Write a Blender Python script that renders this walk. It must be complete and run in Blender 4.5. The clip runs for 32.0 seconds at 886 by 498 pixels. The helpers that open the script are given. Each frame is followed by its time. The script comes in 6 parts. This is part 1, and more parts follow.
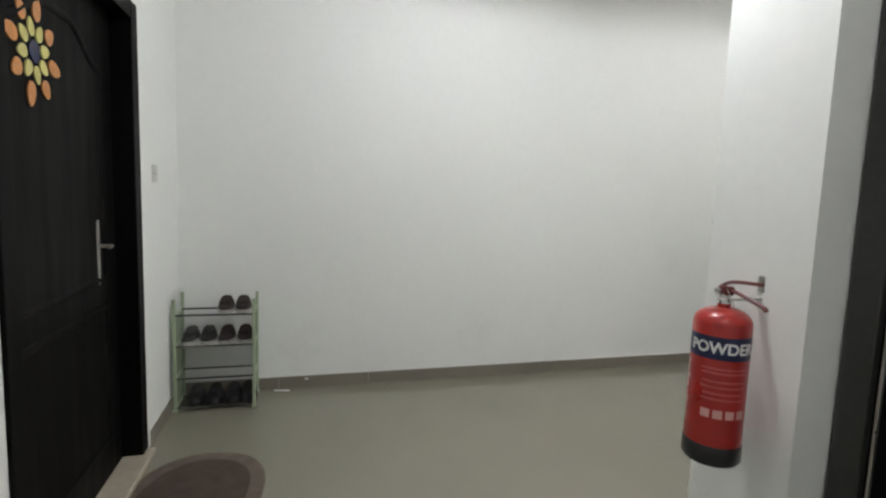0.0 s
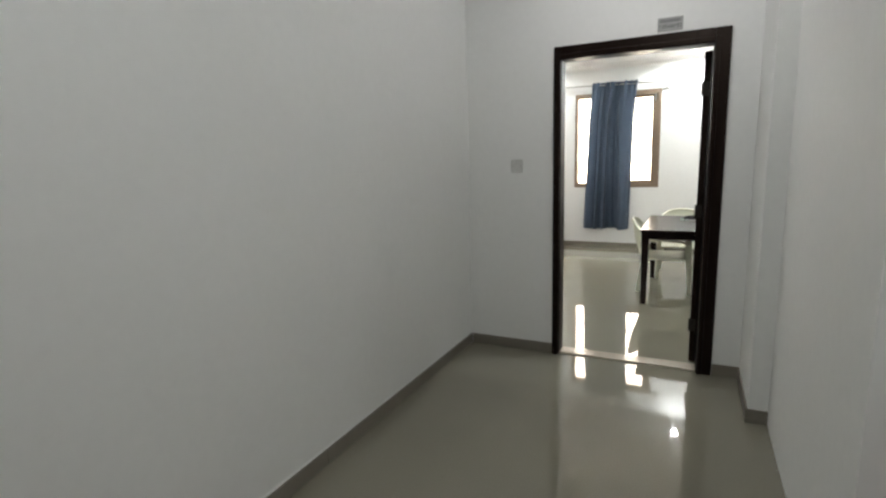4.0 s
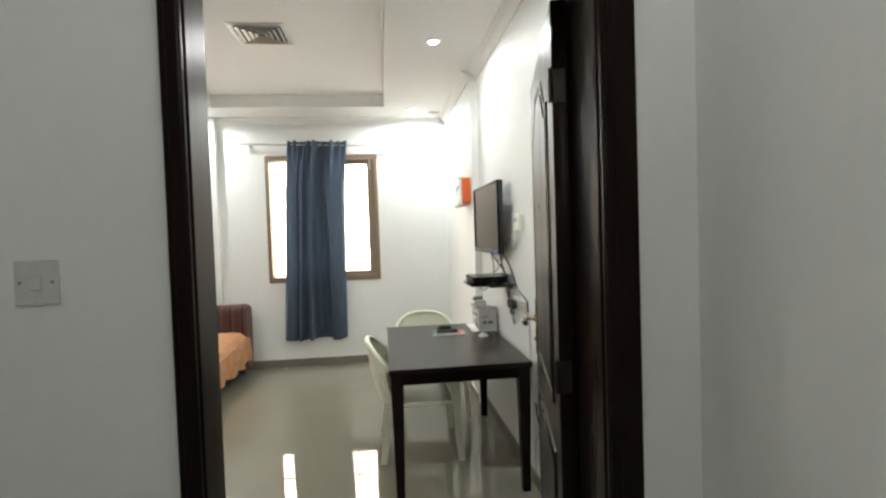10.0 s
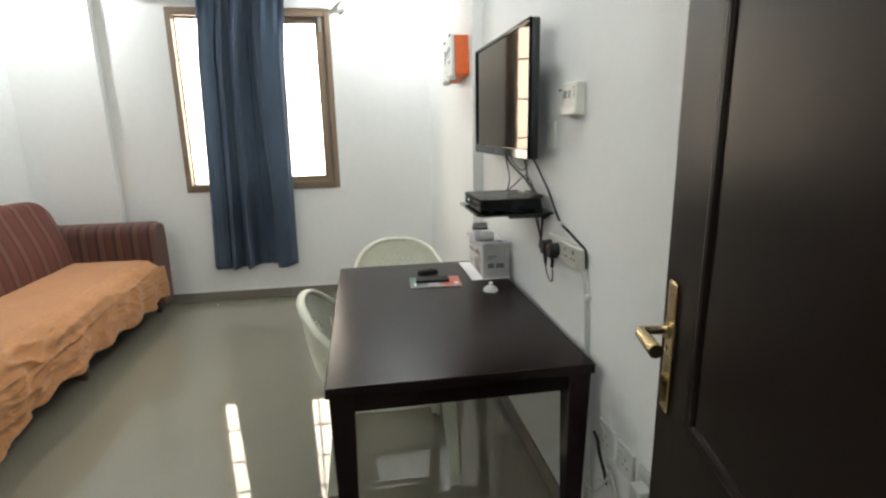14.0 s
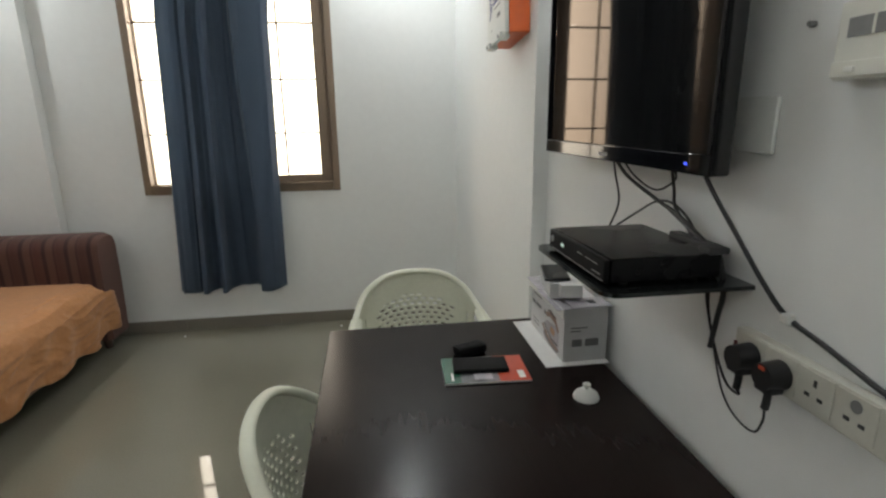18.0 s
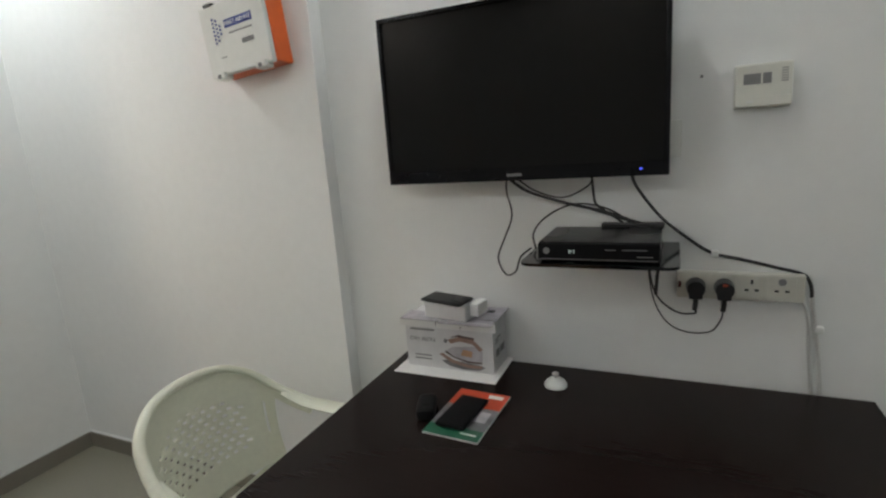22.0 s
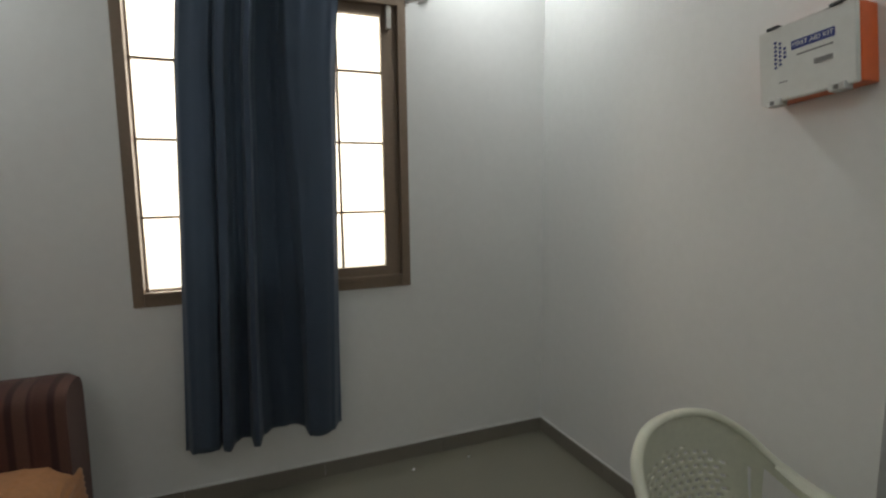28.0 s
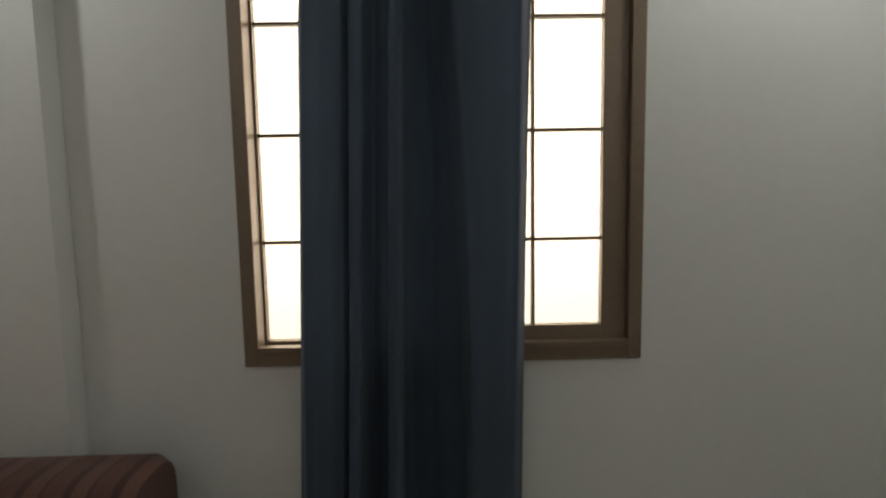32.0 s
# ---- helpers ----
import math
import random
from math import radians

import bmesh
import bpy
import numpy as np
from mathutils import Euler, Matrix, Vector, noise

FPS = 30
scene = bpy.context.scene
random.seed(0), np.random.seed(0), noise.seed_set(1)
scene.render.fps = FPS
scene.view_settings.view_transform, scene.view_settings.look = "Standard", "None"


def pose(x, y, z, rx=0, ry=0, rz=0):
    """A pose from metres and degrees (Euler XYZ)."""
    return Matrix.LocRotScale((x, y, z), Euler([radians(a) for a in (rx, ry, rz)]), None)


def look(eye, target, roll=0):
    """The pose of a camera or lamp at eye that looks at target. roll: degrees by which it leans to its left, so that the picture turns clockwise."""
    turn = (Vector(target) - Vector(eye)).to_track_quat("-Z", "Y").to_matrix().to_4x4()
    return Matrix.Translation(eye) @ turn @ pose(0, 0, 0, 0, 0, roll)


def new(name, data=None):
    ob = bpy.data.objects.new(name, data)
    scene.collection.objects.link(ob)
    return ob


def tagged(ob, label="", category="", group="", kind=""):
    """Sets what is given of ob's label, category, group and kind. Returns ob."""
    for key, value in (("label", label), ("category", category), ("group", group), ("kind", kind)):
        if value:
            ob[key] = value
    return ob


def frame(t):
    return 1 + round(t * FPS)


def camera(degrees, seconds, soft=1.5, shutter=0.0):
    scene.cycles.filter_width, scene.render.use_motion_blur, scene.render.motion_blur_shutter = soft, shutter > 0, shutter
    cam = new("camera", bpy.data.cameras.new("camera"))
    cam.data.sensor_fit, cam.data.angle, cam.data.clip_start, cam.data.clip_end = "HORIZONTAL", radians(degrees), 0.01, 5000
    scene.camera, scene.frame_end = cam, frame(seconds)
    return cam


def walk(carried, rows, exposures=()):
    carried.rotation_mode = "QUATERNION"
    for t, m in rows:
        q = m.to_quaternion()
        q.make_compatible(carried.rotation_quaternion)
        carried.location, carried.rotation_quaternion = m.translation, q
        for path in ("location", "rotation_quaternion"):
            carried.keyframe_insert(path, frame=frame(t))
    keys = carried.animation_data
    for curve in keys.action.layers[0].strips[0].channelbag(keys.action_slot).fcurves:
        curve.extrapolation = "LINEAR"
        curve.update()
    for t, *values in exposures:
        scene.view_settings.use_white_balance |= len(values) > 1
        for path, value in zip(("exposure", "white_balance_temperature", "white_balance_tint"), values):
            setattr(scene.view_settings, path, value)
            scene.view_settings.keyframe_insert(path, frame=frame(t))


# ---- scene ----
cam = camera(82.1, 32.0, soft=2.35)
PATH = [
    (0, (1.631, -4.184, 1.365), (-0.285, -3.65, 1.157), 2.0),
    (0.5, (1.357, -4.177, 1.392), (-0.538, -3.577, 1.168), -0.7),
    (1, (1.043, -4.133, 1.372), (-0.823, -3.453, 1.133), -1.5),
    (1.5, (0.697, -4.134, 1.404), (-1.04, -3.188, 1.106), -0.5),
    (2, (0.371, -4.154, 1.367), (-1.211, -2.966, 1.071), 0.5),
    (2.5, (0.050, -4.084, 1.411), (-1.238, -2.603, 1.083), 0.1),
    (3, (-0.158, -3.976, 1.432), (-1.220, -2.33, 1.076), -1.1),
    (3.5, (-0.270, -3.822, 1.452), (-1.239, -2.112, 1.090), -1.7),
    (4, (-0.377, -3.667, 1.467), (-1.25, -1.9, 1.126), -1.7),
    (4.5, (-0.490, -3.466, 1.478), (-1.130, -1.600, 1.150), -1.3),
    (6.5, (-0.817, -2.707, 1.522), (-0.893, -0.718, 1.329), -2.6),
    (7, (-0.852, -2.478, 1.513), (-0.881, -0.484, 1.357), -2.2),
    (7.5, (-0.912, -2.244, 1.527), (-0.807, -0.248, 1.444), -2.4),
    (8, (-0.923, -2.033, 1.515), (-0.734, -0.043, 1.439), -2.8),
    (8.5, (-0.887, -1.807, 1.511), (-0.685, 0.181, 1.439), -2.7),
    (9, (-0.849, -1.61, 1.522), (-0.648, 0.379, 1.457), -2.0),
    (9.5, (-0.832, -1.412, 1.493), (-0.628, 0.577, 1.432), -1.9),
    (10, (-0.823, -1.176, 1.489), (-0.592, 0.809, 1.427), -1.9),
    (10.5, (-0.803, -0.967, 1.462), (-0.558, 1.016, 1.384), -2.1),
    (11, (-0.772, -0.78, 1.466), (-0.52, 1.199, 1.334), -2.1),
    (11.5, (-0.727, -0.598, 1.463), (-0.482, 1.376, 1.26), -1.5),
    (12, (-0.722, -0.419, 1.44), (-0.471, 1.544, 1.154), -0.9),
    (12.5, (-0.74, -0.206, 1.438), (-0.483, 1.749, 1.098), -0.9),
    (13, (-0.748, -0.05, 1.436), (-0.461, 1.889, 1.04), -1.2),
    (13.5, (-0.728, 0.09, 1.437), (-0.424, 2.014, 0.986), -1.2),
    (14, (-0.689, 0.257, 1.45), (-0.384, 2.181, 0.995), -1.2),
    (14.5, (-0.653, 0.378, 1.452), (-0.37, 2.303, 0.988), -1.4),
    (16.5, (-0.597, 0.863, 1.425), (-0.325, 2.782, 0.931), -0.8),
    (17, (-0.609, 0.984, 1.419), (-0.338, 2.904, 0.925), -0.7),
    (17.5, (-0.624, 1.136, 1.435), (-0.353, 3.055, 0.943), -0.7),
    (18, (-0.665, 1.259, 1.441), (-0.392, 3.178, 0.948), -0.7),
    (18.5, (-0.782, 1.365, 1.446), (-0.356, 3.255, 0.95), 0.3),
    (19, (-0.954, 1.478, 1.487), (-0.262, 3.285, 0.98), -1.6),
    (19.5, (-1.081, 1.584, 1.483), (-0.249, 3.328, 0.968), -1.9),
    (20, (-1.142, 1.719, 1.473), (-0.188, 3.402, 0.966), -1.8),
    (20.5, (-1.187, 1.841, 1.478), (0.0, 3.381, 1.012), -2.2),
    (21, (-1.281, 1.96, 1.462), (0.233, 3.2, 1.047), -0.9),
    (21.5, (-1.387, 2.029, 1.452), (0.29, 3.045, 1.054), -2.6),
    (22, (-1.497, 2.061, 1.46), (0.28, 2.881, 1.049), -4.2),
    (22.5, (-1.584, 2.043, 1.48), (0.245, 2.745, 1.078), -3.9),
    (23, (-1.67, 1.997, 1.479), (0.186, 2.639, 1.103), -3.4),
    (23.5, (-1.764, 1.937, 1.482), (0.095, 2.57, 1.103), -2.8),
    (24, (-1.835, 1.914, 1.485), (0.021, 2.565, 1.121), -1.6),
    (24.5, (-1.86, 1.925, 1.496), (-0.077, 2.758, 1.144), -1.7),
    (25, (-1.85, 1.978, 1.496), (-0.174, 3.019, 1.174), -1.9),
    (25.5, (-1.816, 2.051, 1.511), (-0.273, 3.288, 1.21), -1.9),
    (26, (-1.793, 2.121, 1.512), (-0.407, 3.537, 1.241), -2.3),
    (26.5, (-1.779, 2.176, 1.515), (-0.527, 3.713, 1.253), -2.3),
    (28.5, (-1.642, 2.415, 1.463), (-1.058, 4.315, 1.241), -0.5),
    (29, (-1.585, 2.509, 1.456), (-1.096, 4.437, 1.242), -0.4),
    (29.5, (-1.635, 2.681, 1.494), (-1.154, 4.606, 1.244), 0.0),
    (30, (-1.587, 2.901, 1.478), (-1.143, 4.843, 1.295), -0.5),
    (30.5, (-1.582, 3.062, 1.48), (-1.134, 5.004, 1.309), -0.9),
    (31, (-1.565, 3.186, 1.496), (-1.181, 5.14, 1.315), -1.0),
    (31.5, (-1.54, 3.266, 1.499), (-1.328, 5.246, 1.316), -0.7),
    (32, (-1.541, 3.279, 1.493), (-1.498, 5.269, 1.305), -1.0),
]
EXPOSURES = [(0, 1.22, 6550, 12.5), (1, 1.15, 6560, 12.5), (2, 1.25, 6560, 12.5), (3, 0.62, 6580, 12.5), (4, 0.34, 6620, 12.1), (7, 0.29, 6700, 11.0), (9, 0.17, 6800, 10.5), (11, -0.02, 6650, 10.5), (12, -0.1, 6590, 10.2), (13, -0.15, 6480, 10.0), (14.5, -0.1, 6500, 10.2), (17, -0.7, 6520, 10.5), (19, -0.85, 6650, 11.2), (20, -0.94, 6850, 11.5), (21, -1.22, 6650, 11.8), (22, -0.85, 6480, 12.0), (23, -0.65, 6510, 11.5), (23.5, -0.58, 6520, 11.4), (24, -0.76, 6540, 11.2), (25, -1.46, 6660, 11.2), (26, -1.55, 6760, 11.2), (28.5, -1.8, 6580, 11.0), (29, -1.82, 6580, 10.8), (30, -1.92, 6800, 11.2), (31, -2.0, 7000, 11.6), (32, -2.0, 7000, 11.6)]
walk(cam, [(t, look(eye, target, roll)) for t, eye, target, roll in PATH], EXPOSURES)

# ---- world and lights ----
SKY_GLOW = 14.0
WINDOW_WATTS = 17.3
SPOT_WATTS = 45.0
CORRIDOR_WATTS = 28.0

world = bpy.data.worlds.new("world")
scene.world = world
world.use_nodes = True
wn = world.node_tree.nodes
sky = wn.new("ShaderNodeTexSky")
sky.sky_type, sky.sun_disc = "NISHITA", False
sky.sun_elevation, sky.sun_rotation = radians(48), radians(150)
world.node_tree.links.new(sky.outputs[0], wn["Background"].inputs[0])
wn["Background"].inputs[1].default_value = 0.12


def lamp(name, kind, at, aim, watts, color, **more):
    data = bpy.data.lights.new(name, kind)
    data.energy, data.color = watts, color
    if kind == "AREA":
        data.shape, data.size, data.size_y = "RECTANGLE", more["size"][0], more["size"][1]
    else:
        data.shadow_soft_size = more.get("soft", 0.05)
    if kind == "SPOT":
        data.spot_size, data.spot_blend = radians(more["cone"]), more["blend"]
    ob = new(name, data)
    ob.matrix_world = look(at, aim)
    return ob


SPOTS = [(-0.41, 0.46, 1.0), (-0.415, 2.5, 0.6), (-0.46, 4.5, 1.5), (-2.93, 0.46, 0.4), (-2.93, 2.5, 0.8), (-2.93, 4.5, 1.3)]
CEIL, TRAY, HALL = 2.87, 3.0, 3.05
# unseen corridor lamps, added and placed to brighten the corridor walls
ADDED_HALL_LAMPS = [(-0.35, -3.15, (0.92, 0.97, 1.0), 1.25), (-0.75, -0.8, (0.90, 0.93, 1.0), 0.35), (1.9, -3.7, (0.92, 0.97, 1.0), 0.5)]

lamp("window_daylight", "AREA", (-1.507, 5.02, 1.71), (-1.507, 3.0, 1.6), WINDOW_WATTS, (1.0, 0.93, 0.86), size=(1.2, 1.4))
for sx, sy, much in SPOTS:
    lamp("downlight_bulb", "SPOT", (sx, sy, CEIL - 0.03), (sx, sy, 0), SPOT_WATTS * much, (0.94, 0.99, 1.0), soft=0.035, cone=178, blend=0.4)
for sx, sy, tone, much in ADDED_HALL_LAMPS:
    lamp("added_corridor_lamp", "SPOT", (sx, sy, HALL - 0.07), (sx, sy, 0), CORRIDOR_WATTS * much, tone, soft=0.14, cone=179, blend=0.2)


# ---- materials ----
def material(name, color, rough=0.5, metal=0.0, vary=0.12, grain=60.0, wide=2.5, bump=0.0, coat=0.0, rough_vary=0.08, stretch=(1, 1, 1), sheen=0.0, spec=0.5):
    """A surface whose colour, gloss and relief vary at a fine and a wide scale."""
    m = bpy.data.materials.new(name)
    m.use_nodes = True
    nt = m.node_tree
    b = nt.nodes["Principled BSDF"]
    b.inputs["Roughness"].default_value, b.inputs["Metallic"].default_value = rough, metal
    b.inputs["Coat Weight"].default_value, b.inputs["Sheen Weight"].default_value = coat, sheen
    b.inputs["Coat Roughness"].default_value = 0.08
    b.inputs["Specular IOR Level"].default_value = spec
    tc, mp = nt.nodes.new("ShaderNodeTexCoord"), nt.nodes.new("ShaderNodeMapping")
    mp.inputs["Scale"].default_value = stretch
    nt.links.new(tc.outputs["Object"], mp.inputs["Vector"])
    fine, broad = nt.nodes.new("ShaderNodeTexNoise"), nt.nodes.new("ShaderNodeTexNoise")
    for n, s, d in ((fine, grain, 4), (broad, wide, 3)):
        n.inputs["Scale"].default_value, n.inputs["Detail"].default_value = s, d
        nt.links.new(mp.outputs[0], n.inputs["Vector"])
    mixn = nt.nodes.new("ShaderNodeMath")
    mixn.operation = "ADD"
    nt.links.new(fine.outputs[0], mixn.inputs[0])
    nt.links.new(broad.outputs[0], mixn.inputs[1])
    ramp = nt.nodes.new("ShaderNodeMapRange")
    ramp.inputs[1].default_value, ramp.inputs[2].default_value = 0.6, 1.4
    ramp.inputs[3].default_value, ramp.inputs[4].default_value = 1 - vary, 1 + vary
    nt.links.new(mixn.outputs[0], ramp.inputs[0])
    tint = nt.nodes.new("ShaderNodeVectorMath")
    tint.operation = "SCALE"
    tint.inputs[0].default_value = color[:3]
    nt.links.new(ramp.outputs[0], tint.inputs["Scale"])
    nt.links.new(tint.outputs[0], b.inputs["Base Color"])
    if rough_vary:
        rr = nt.nodes.new("ShaderNodeMapRange")
        rr.inputs[1].default_value, rr.inputs[2].default_value = 0.3, 0.7
        rr.inputs[3].default_value, rr.inputs[4].default_value = max(0.02, rough - rough_vary), rough + rough_vary
        nt.links.new(broad.outputs[0], rr.inputs[0])
        nt.links.new(rr.outputs[0], b.inputs["Roughness"])
    if bump:
        bp = nt.nodes.new("ShaderNodeBump")
        bp.inputs["Strength"].default_value, bp.inputs["Distance"].default_value = 1.0, bump
        nt.links.new(mixn.outputs[0], bp.inputs["Height"])
        nt.links.new(bp.outputs[0], b.inputs["Normal"])
    return m


def glow(name, color, strength):
    m = bpy.data.materials.new(name)
    m.use_nodes = True
    b = m.node_tree.nodes["Principled BSDF"]
    b.inputs["Base Color"].default_value = (*color, 1)
    b.inputs["Emission Color"].default_value, b.inputs["Emission Strength"].default_value = (*color, 1), strength
    return m


def stripes(name, tones, period, axis="Y", bump=0.0006):
    """Woven upholstery with repeating stripes along one axis."""
    m = material(name, (0.1, 0.1, 0.1), 0.85, vary=0.25, grain=220, wide=5, bump=bump, sheen=0.08, rough_vary=0.05)
    nt = m.node_tree
    tc = next(n for n in nt.nodes if n.type == "TEX_COORD")
    sep = nt.nodes.new("ShaderNodeSeparateXYZ")
    nt.links.new(tc.outputs["Object"], sep.inputs[0])
    mul = nt.nodes.new("ShaderNodeMath")
    mul.operation, mul.inputs[1].default_value = "MULTIPLY", 1 / period
    nt.links.new(sep.outputs[axis], mul.inputs[0])
    fr = nt.nodes.new("ShaderNodeMath")
    fr.operation = "FRACT"
    nt.links.new(mul.outputs[0], fr.inputs[0])
    cr = nt.nodes.new("ShaderNodeValToRGB")
    e = cr.color_ramp.elements
    e[0].position, e[0].color = tones[0][0], (*tones[0][1], 1)
    e[1].position, e[1].color = tones[1][0], (*tones[1][1], 1)
    for p, c in tones[2:]:
        e.new(p).color = (*c, 1)
    nt.links.new(fr.outputs[0], cr.inputs[0])
    tint = next(n for n in nt.nodes if n.type == "VECT_MATH")
    nt.links.new(cr.outputs[0], tint.inputs[0])
    return m


def tinted_screen(name):
    """Black panel whose mirror reflections are given a copper tint."""
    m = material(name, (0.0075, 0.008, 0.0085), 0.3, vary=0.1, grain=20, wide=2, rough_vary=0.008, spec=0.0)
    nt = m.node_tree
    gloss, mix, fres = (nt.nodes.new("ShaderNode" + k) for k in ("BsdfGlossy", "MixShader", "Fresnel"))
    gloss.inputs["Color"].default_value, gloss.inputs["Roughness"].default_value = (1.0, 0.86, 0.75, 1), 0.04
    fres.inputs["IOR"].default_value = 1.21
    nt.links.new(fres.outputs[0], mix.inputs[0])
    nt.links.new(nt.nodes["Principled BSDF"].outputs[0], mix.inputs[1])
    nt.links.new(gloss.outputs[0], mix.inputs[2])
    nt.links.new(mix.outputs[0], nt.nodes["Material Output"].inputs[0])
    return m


def translucent_cloth(m, color, share):
    """Lets part of the light through a thin woven cloth."""
    nt = m.node_tree
    thin, mix = nt.nodes.new("ShaderNodeBsdfTranslucent"), nt.nodes.new("ShaderNodeMixShader")
    thin.inputs["Color"].default_value = (*color, 1)
    mix.inputs[0].default_value = share
    nt.links.new(nt.nodes["Principled BSDF"].outputs[0], mix.inputs[1])
    nt.links.new(thin.outputs[0], mix.inputs[2])
    nt.links.new(mix.outputs[0], nt.nodes["Material Output"].inputs[0])


def pane_glass(name):
    m = bpy.data.materials.new(name)
    m.use_nodes = True
    nt = m.node_tree
    nt.nodes.remove(nt.nodes["Principled BSDF"])
    out = nt.nodes["Material Output"]
    tr, gl = (nt.nodes.new("ShaderNodeBsdf" + k) for k in ("Transparent", "Glossy"))
    mx = nt.nodes.new("ShaderNodeMixShader")
    tr.inputs[0].default_value, gl.inputs["Roughness"].default_value = (0.93, 0.95, 0.94, 1), 0.02
    mx.inputs[0].default_value = 0.06
    nt.links.new(tr.outputs[0], mx.inputs[1])
    nt.links.new(gl.outputs[0], mx.inputs[2])
    nt.links.new(mx.outputs[0], out.inputs[0])
    return m


PAINT = material("white_wall_paint", (0.80, 0.81, 0.79), 0.62, vary=0.026, grain=24, wide=1.4, bump=0.00005)
CEILING_PAINT = material("matt_ceiling_paint", (0.86, 0.845, 0.82), 0.8, vary=0.02, grain=90, wide=1.2, bump=0.0004)
TILE = material("polished_beige_porcelain", (0.228, 0.217, 0.167), 0.03, vary=0.09, grain=120, wide=1.1, rough_vary=0.01, spec=0.72)
SKIRT = material("beige_tile_skirting", (0.21, 0.19, 0.155), 0.5, vary=0.05, grain=80, wide=3)
MARBLE = material("cream_marble", (0.42, 0.375, 0.30), 0.18, vary=0.12, grain=25, wide=4)
DARKWOOD = material("dark_varnished_wood", (0.0105, 0.0062, 0.0054), 0.31, vary=0.16, grain=22, wide=2.5, stretch=(5, 5, 0.5), rough_vary=0.04, spec=0.115)
DARKWOOD.node_tree.nodes["Principled BSDF"].inputs["Specular Tint"].default_value = (1.0, 0.84, 0.70, 1)
TABLEWOOD = material("espresso_table_laminate", (0.0125, 0.0076, 0.0068), 0.23, vary=0.14, grain=22, wide=2.5, stretch=(5, 0.5, 5), rough_vary=0.004, spec=0.10)
DOORBLACK = material("near_black_door_paint", (0.004, 0.0037, 0.0036), 0.5, vary=0.25, grain=22, wide=2.5, stretch=(5, 5, 0.5), bump=0.0001, spec=0.06)
GREYSTEEL = material("grey_painted_steel", (0.045, 0.044, 0.042), 0.4, metal=0.3, vary=0.2, grain=40, wide=3)
WINFRAME = material("brown_aluminium", (0.22, 0.16, 0.11), 0.42, metal=0.1, vary=0.1, grain=60, wide=4)
CURTAIN = material("slate_blue_curtain_cloth", (0.048, 0.071, 0.107), 0.92, vary=0.16, grain=350, wide=4, bump=0.0005, sheen=0.12, rough_vary=0.03)
translucent_cloth(CURTAIN, (0.42, 0.53, 0.66), 0.12)
SOFA_CLOTH = stripes("striped_maroon_upholstery", [(0.0, (0.112, 0.026, 0.015)), (0.30, (0.122, 0.028, 0.016)), (0.36, (0.066, 0.016, 0.010)), (0.44, (0.064, 0.016, 0.010)), (0.48, (0.138, 0.050, 0.031)), (0.70, (0.146, 0.055, 0.034)), (0.76, (0.074, 0.019, 0.012)), (0.88, (0.108, 0.025, 0.015))], 0.165)
ARM_CLOTH = stripes("striped_brown_arm_upholstery", [(0.0, (0.080, 0.029, 0.020)), (0.30, (0.092, 0.036, 0.026)), (0.36, (0.044, 0.015, 0.011)), (0.48, (0.044, 0.015, 0.011)), (0.53, (0.105, 0.047, 0.034)), (0.80, (0.110, 0.050, 0.037)), (0.86, (0.052, 0.017, 0.013)), (0.95, (0.088, 0.034, 0.024))], 0.125, "X")
THROW = material("tan_orange_velour", (0.475, 0.214, 0.080), 0.8, vary=0.13, grain=45, wide=5, bump=0.0005, sheen=0.2, rough_vary=0.05)
WHITEPLASTIC = material("white_plastic", (0.72, 0.73, 0.69), 0.4, vary=0.05, grain=40, wide=6)
SWITCHPLASTIC = material("aged_white_switch_plastic", (0.585, 0.59, 0.565), 0.42, vary=0.08, grain=40, wide=6)
PANELPAINT = material("taupe_panel_paint", (0.34, 0.29, 0.235), 0.45, vary=0.08, grain=40, wide=6)
CREAMPLASTIC = material("aged_cream_plastic", (0.57, 0.56, 0.49), 0.42, vary=0.08, grain=40, wide=6)
DIRTYPLASTIC = material("grimy_white_plastic", (0.57, 0.58, 0.55), 0.45, vary=0.15, grain=40, wide=9)
PALEPLASTIC = material("pale_ivory_plastic", (0.70, 0.70, 0.63), 0.4, vary=0.05, grain=40, wide=6)
CHAIR_PLASTIC = material("pale_green_white_plastic", (0.72, 0.73, 0.60), 0.38, vary=0.06, grain=50, wide=4, bump=0.0002)
BLACKPLASTIC = material("black_plastic", (0.012, 0.012, 0.013), 0.38, vary=0.2, grain=60, wide=6)
BEZEL = material("piano_black_bezel", (0.004, 0.004, 0.005), 0.06, vary=0.1, grain=40, wide=4, rough_vary=0.01, spec=0.15)
GLOSSBLACK = material("gloss_black_plastic", (0.005, 0.005, 0.0055), 0.26, vary=0.15, grain=60, wide=6, rough_vary=0.03, spec=0.16)
SCREEN = tinted_screen("black_screen_glass")
SHELFGLASS = material("black_tempered_glass", (0.008, 0.009, 0.009), 0.10, vary=0.1, grain=20, wide=3, rough_vary=0.02, coat=0.1)
RUBBER = material("black_cable_rubber", (0.018, 0.018, 0.018), 0.5, vary=0.2, grain=90, wide=8)
WHITECABLE = material("white_cable_sheath", (0.60, 0.60, 0.57), 0.45, vary=0.1, grain=90, wide=8)
BRONZE = material("dark_bronze_metal", (0.03, 0.025, 0.02), 0.45, metal=0.7, vary=0.15, grain=50, wide=10)
BRASS = material("polished_brass", (0.50, 0.40, 0.22), 0.22, metal=1.0, vary=0.15, grain=50, wide=10)
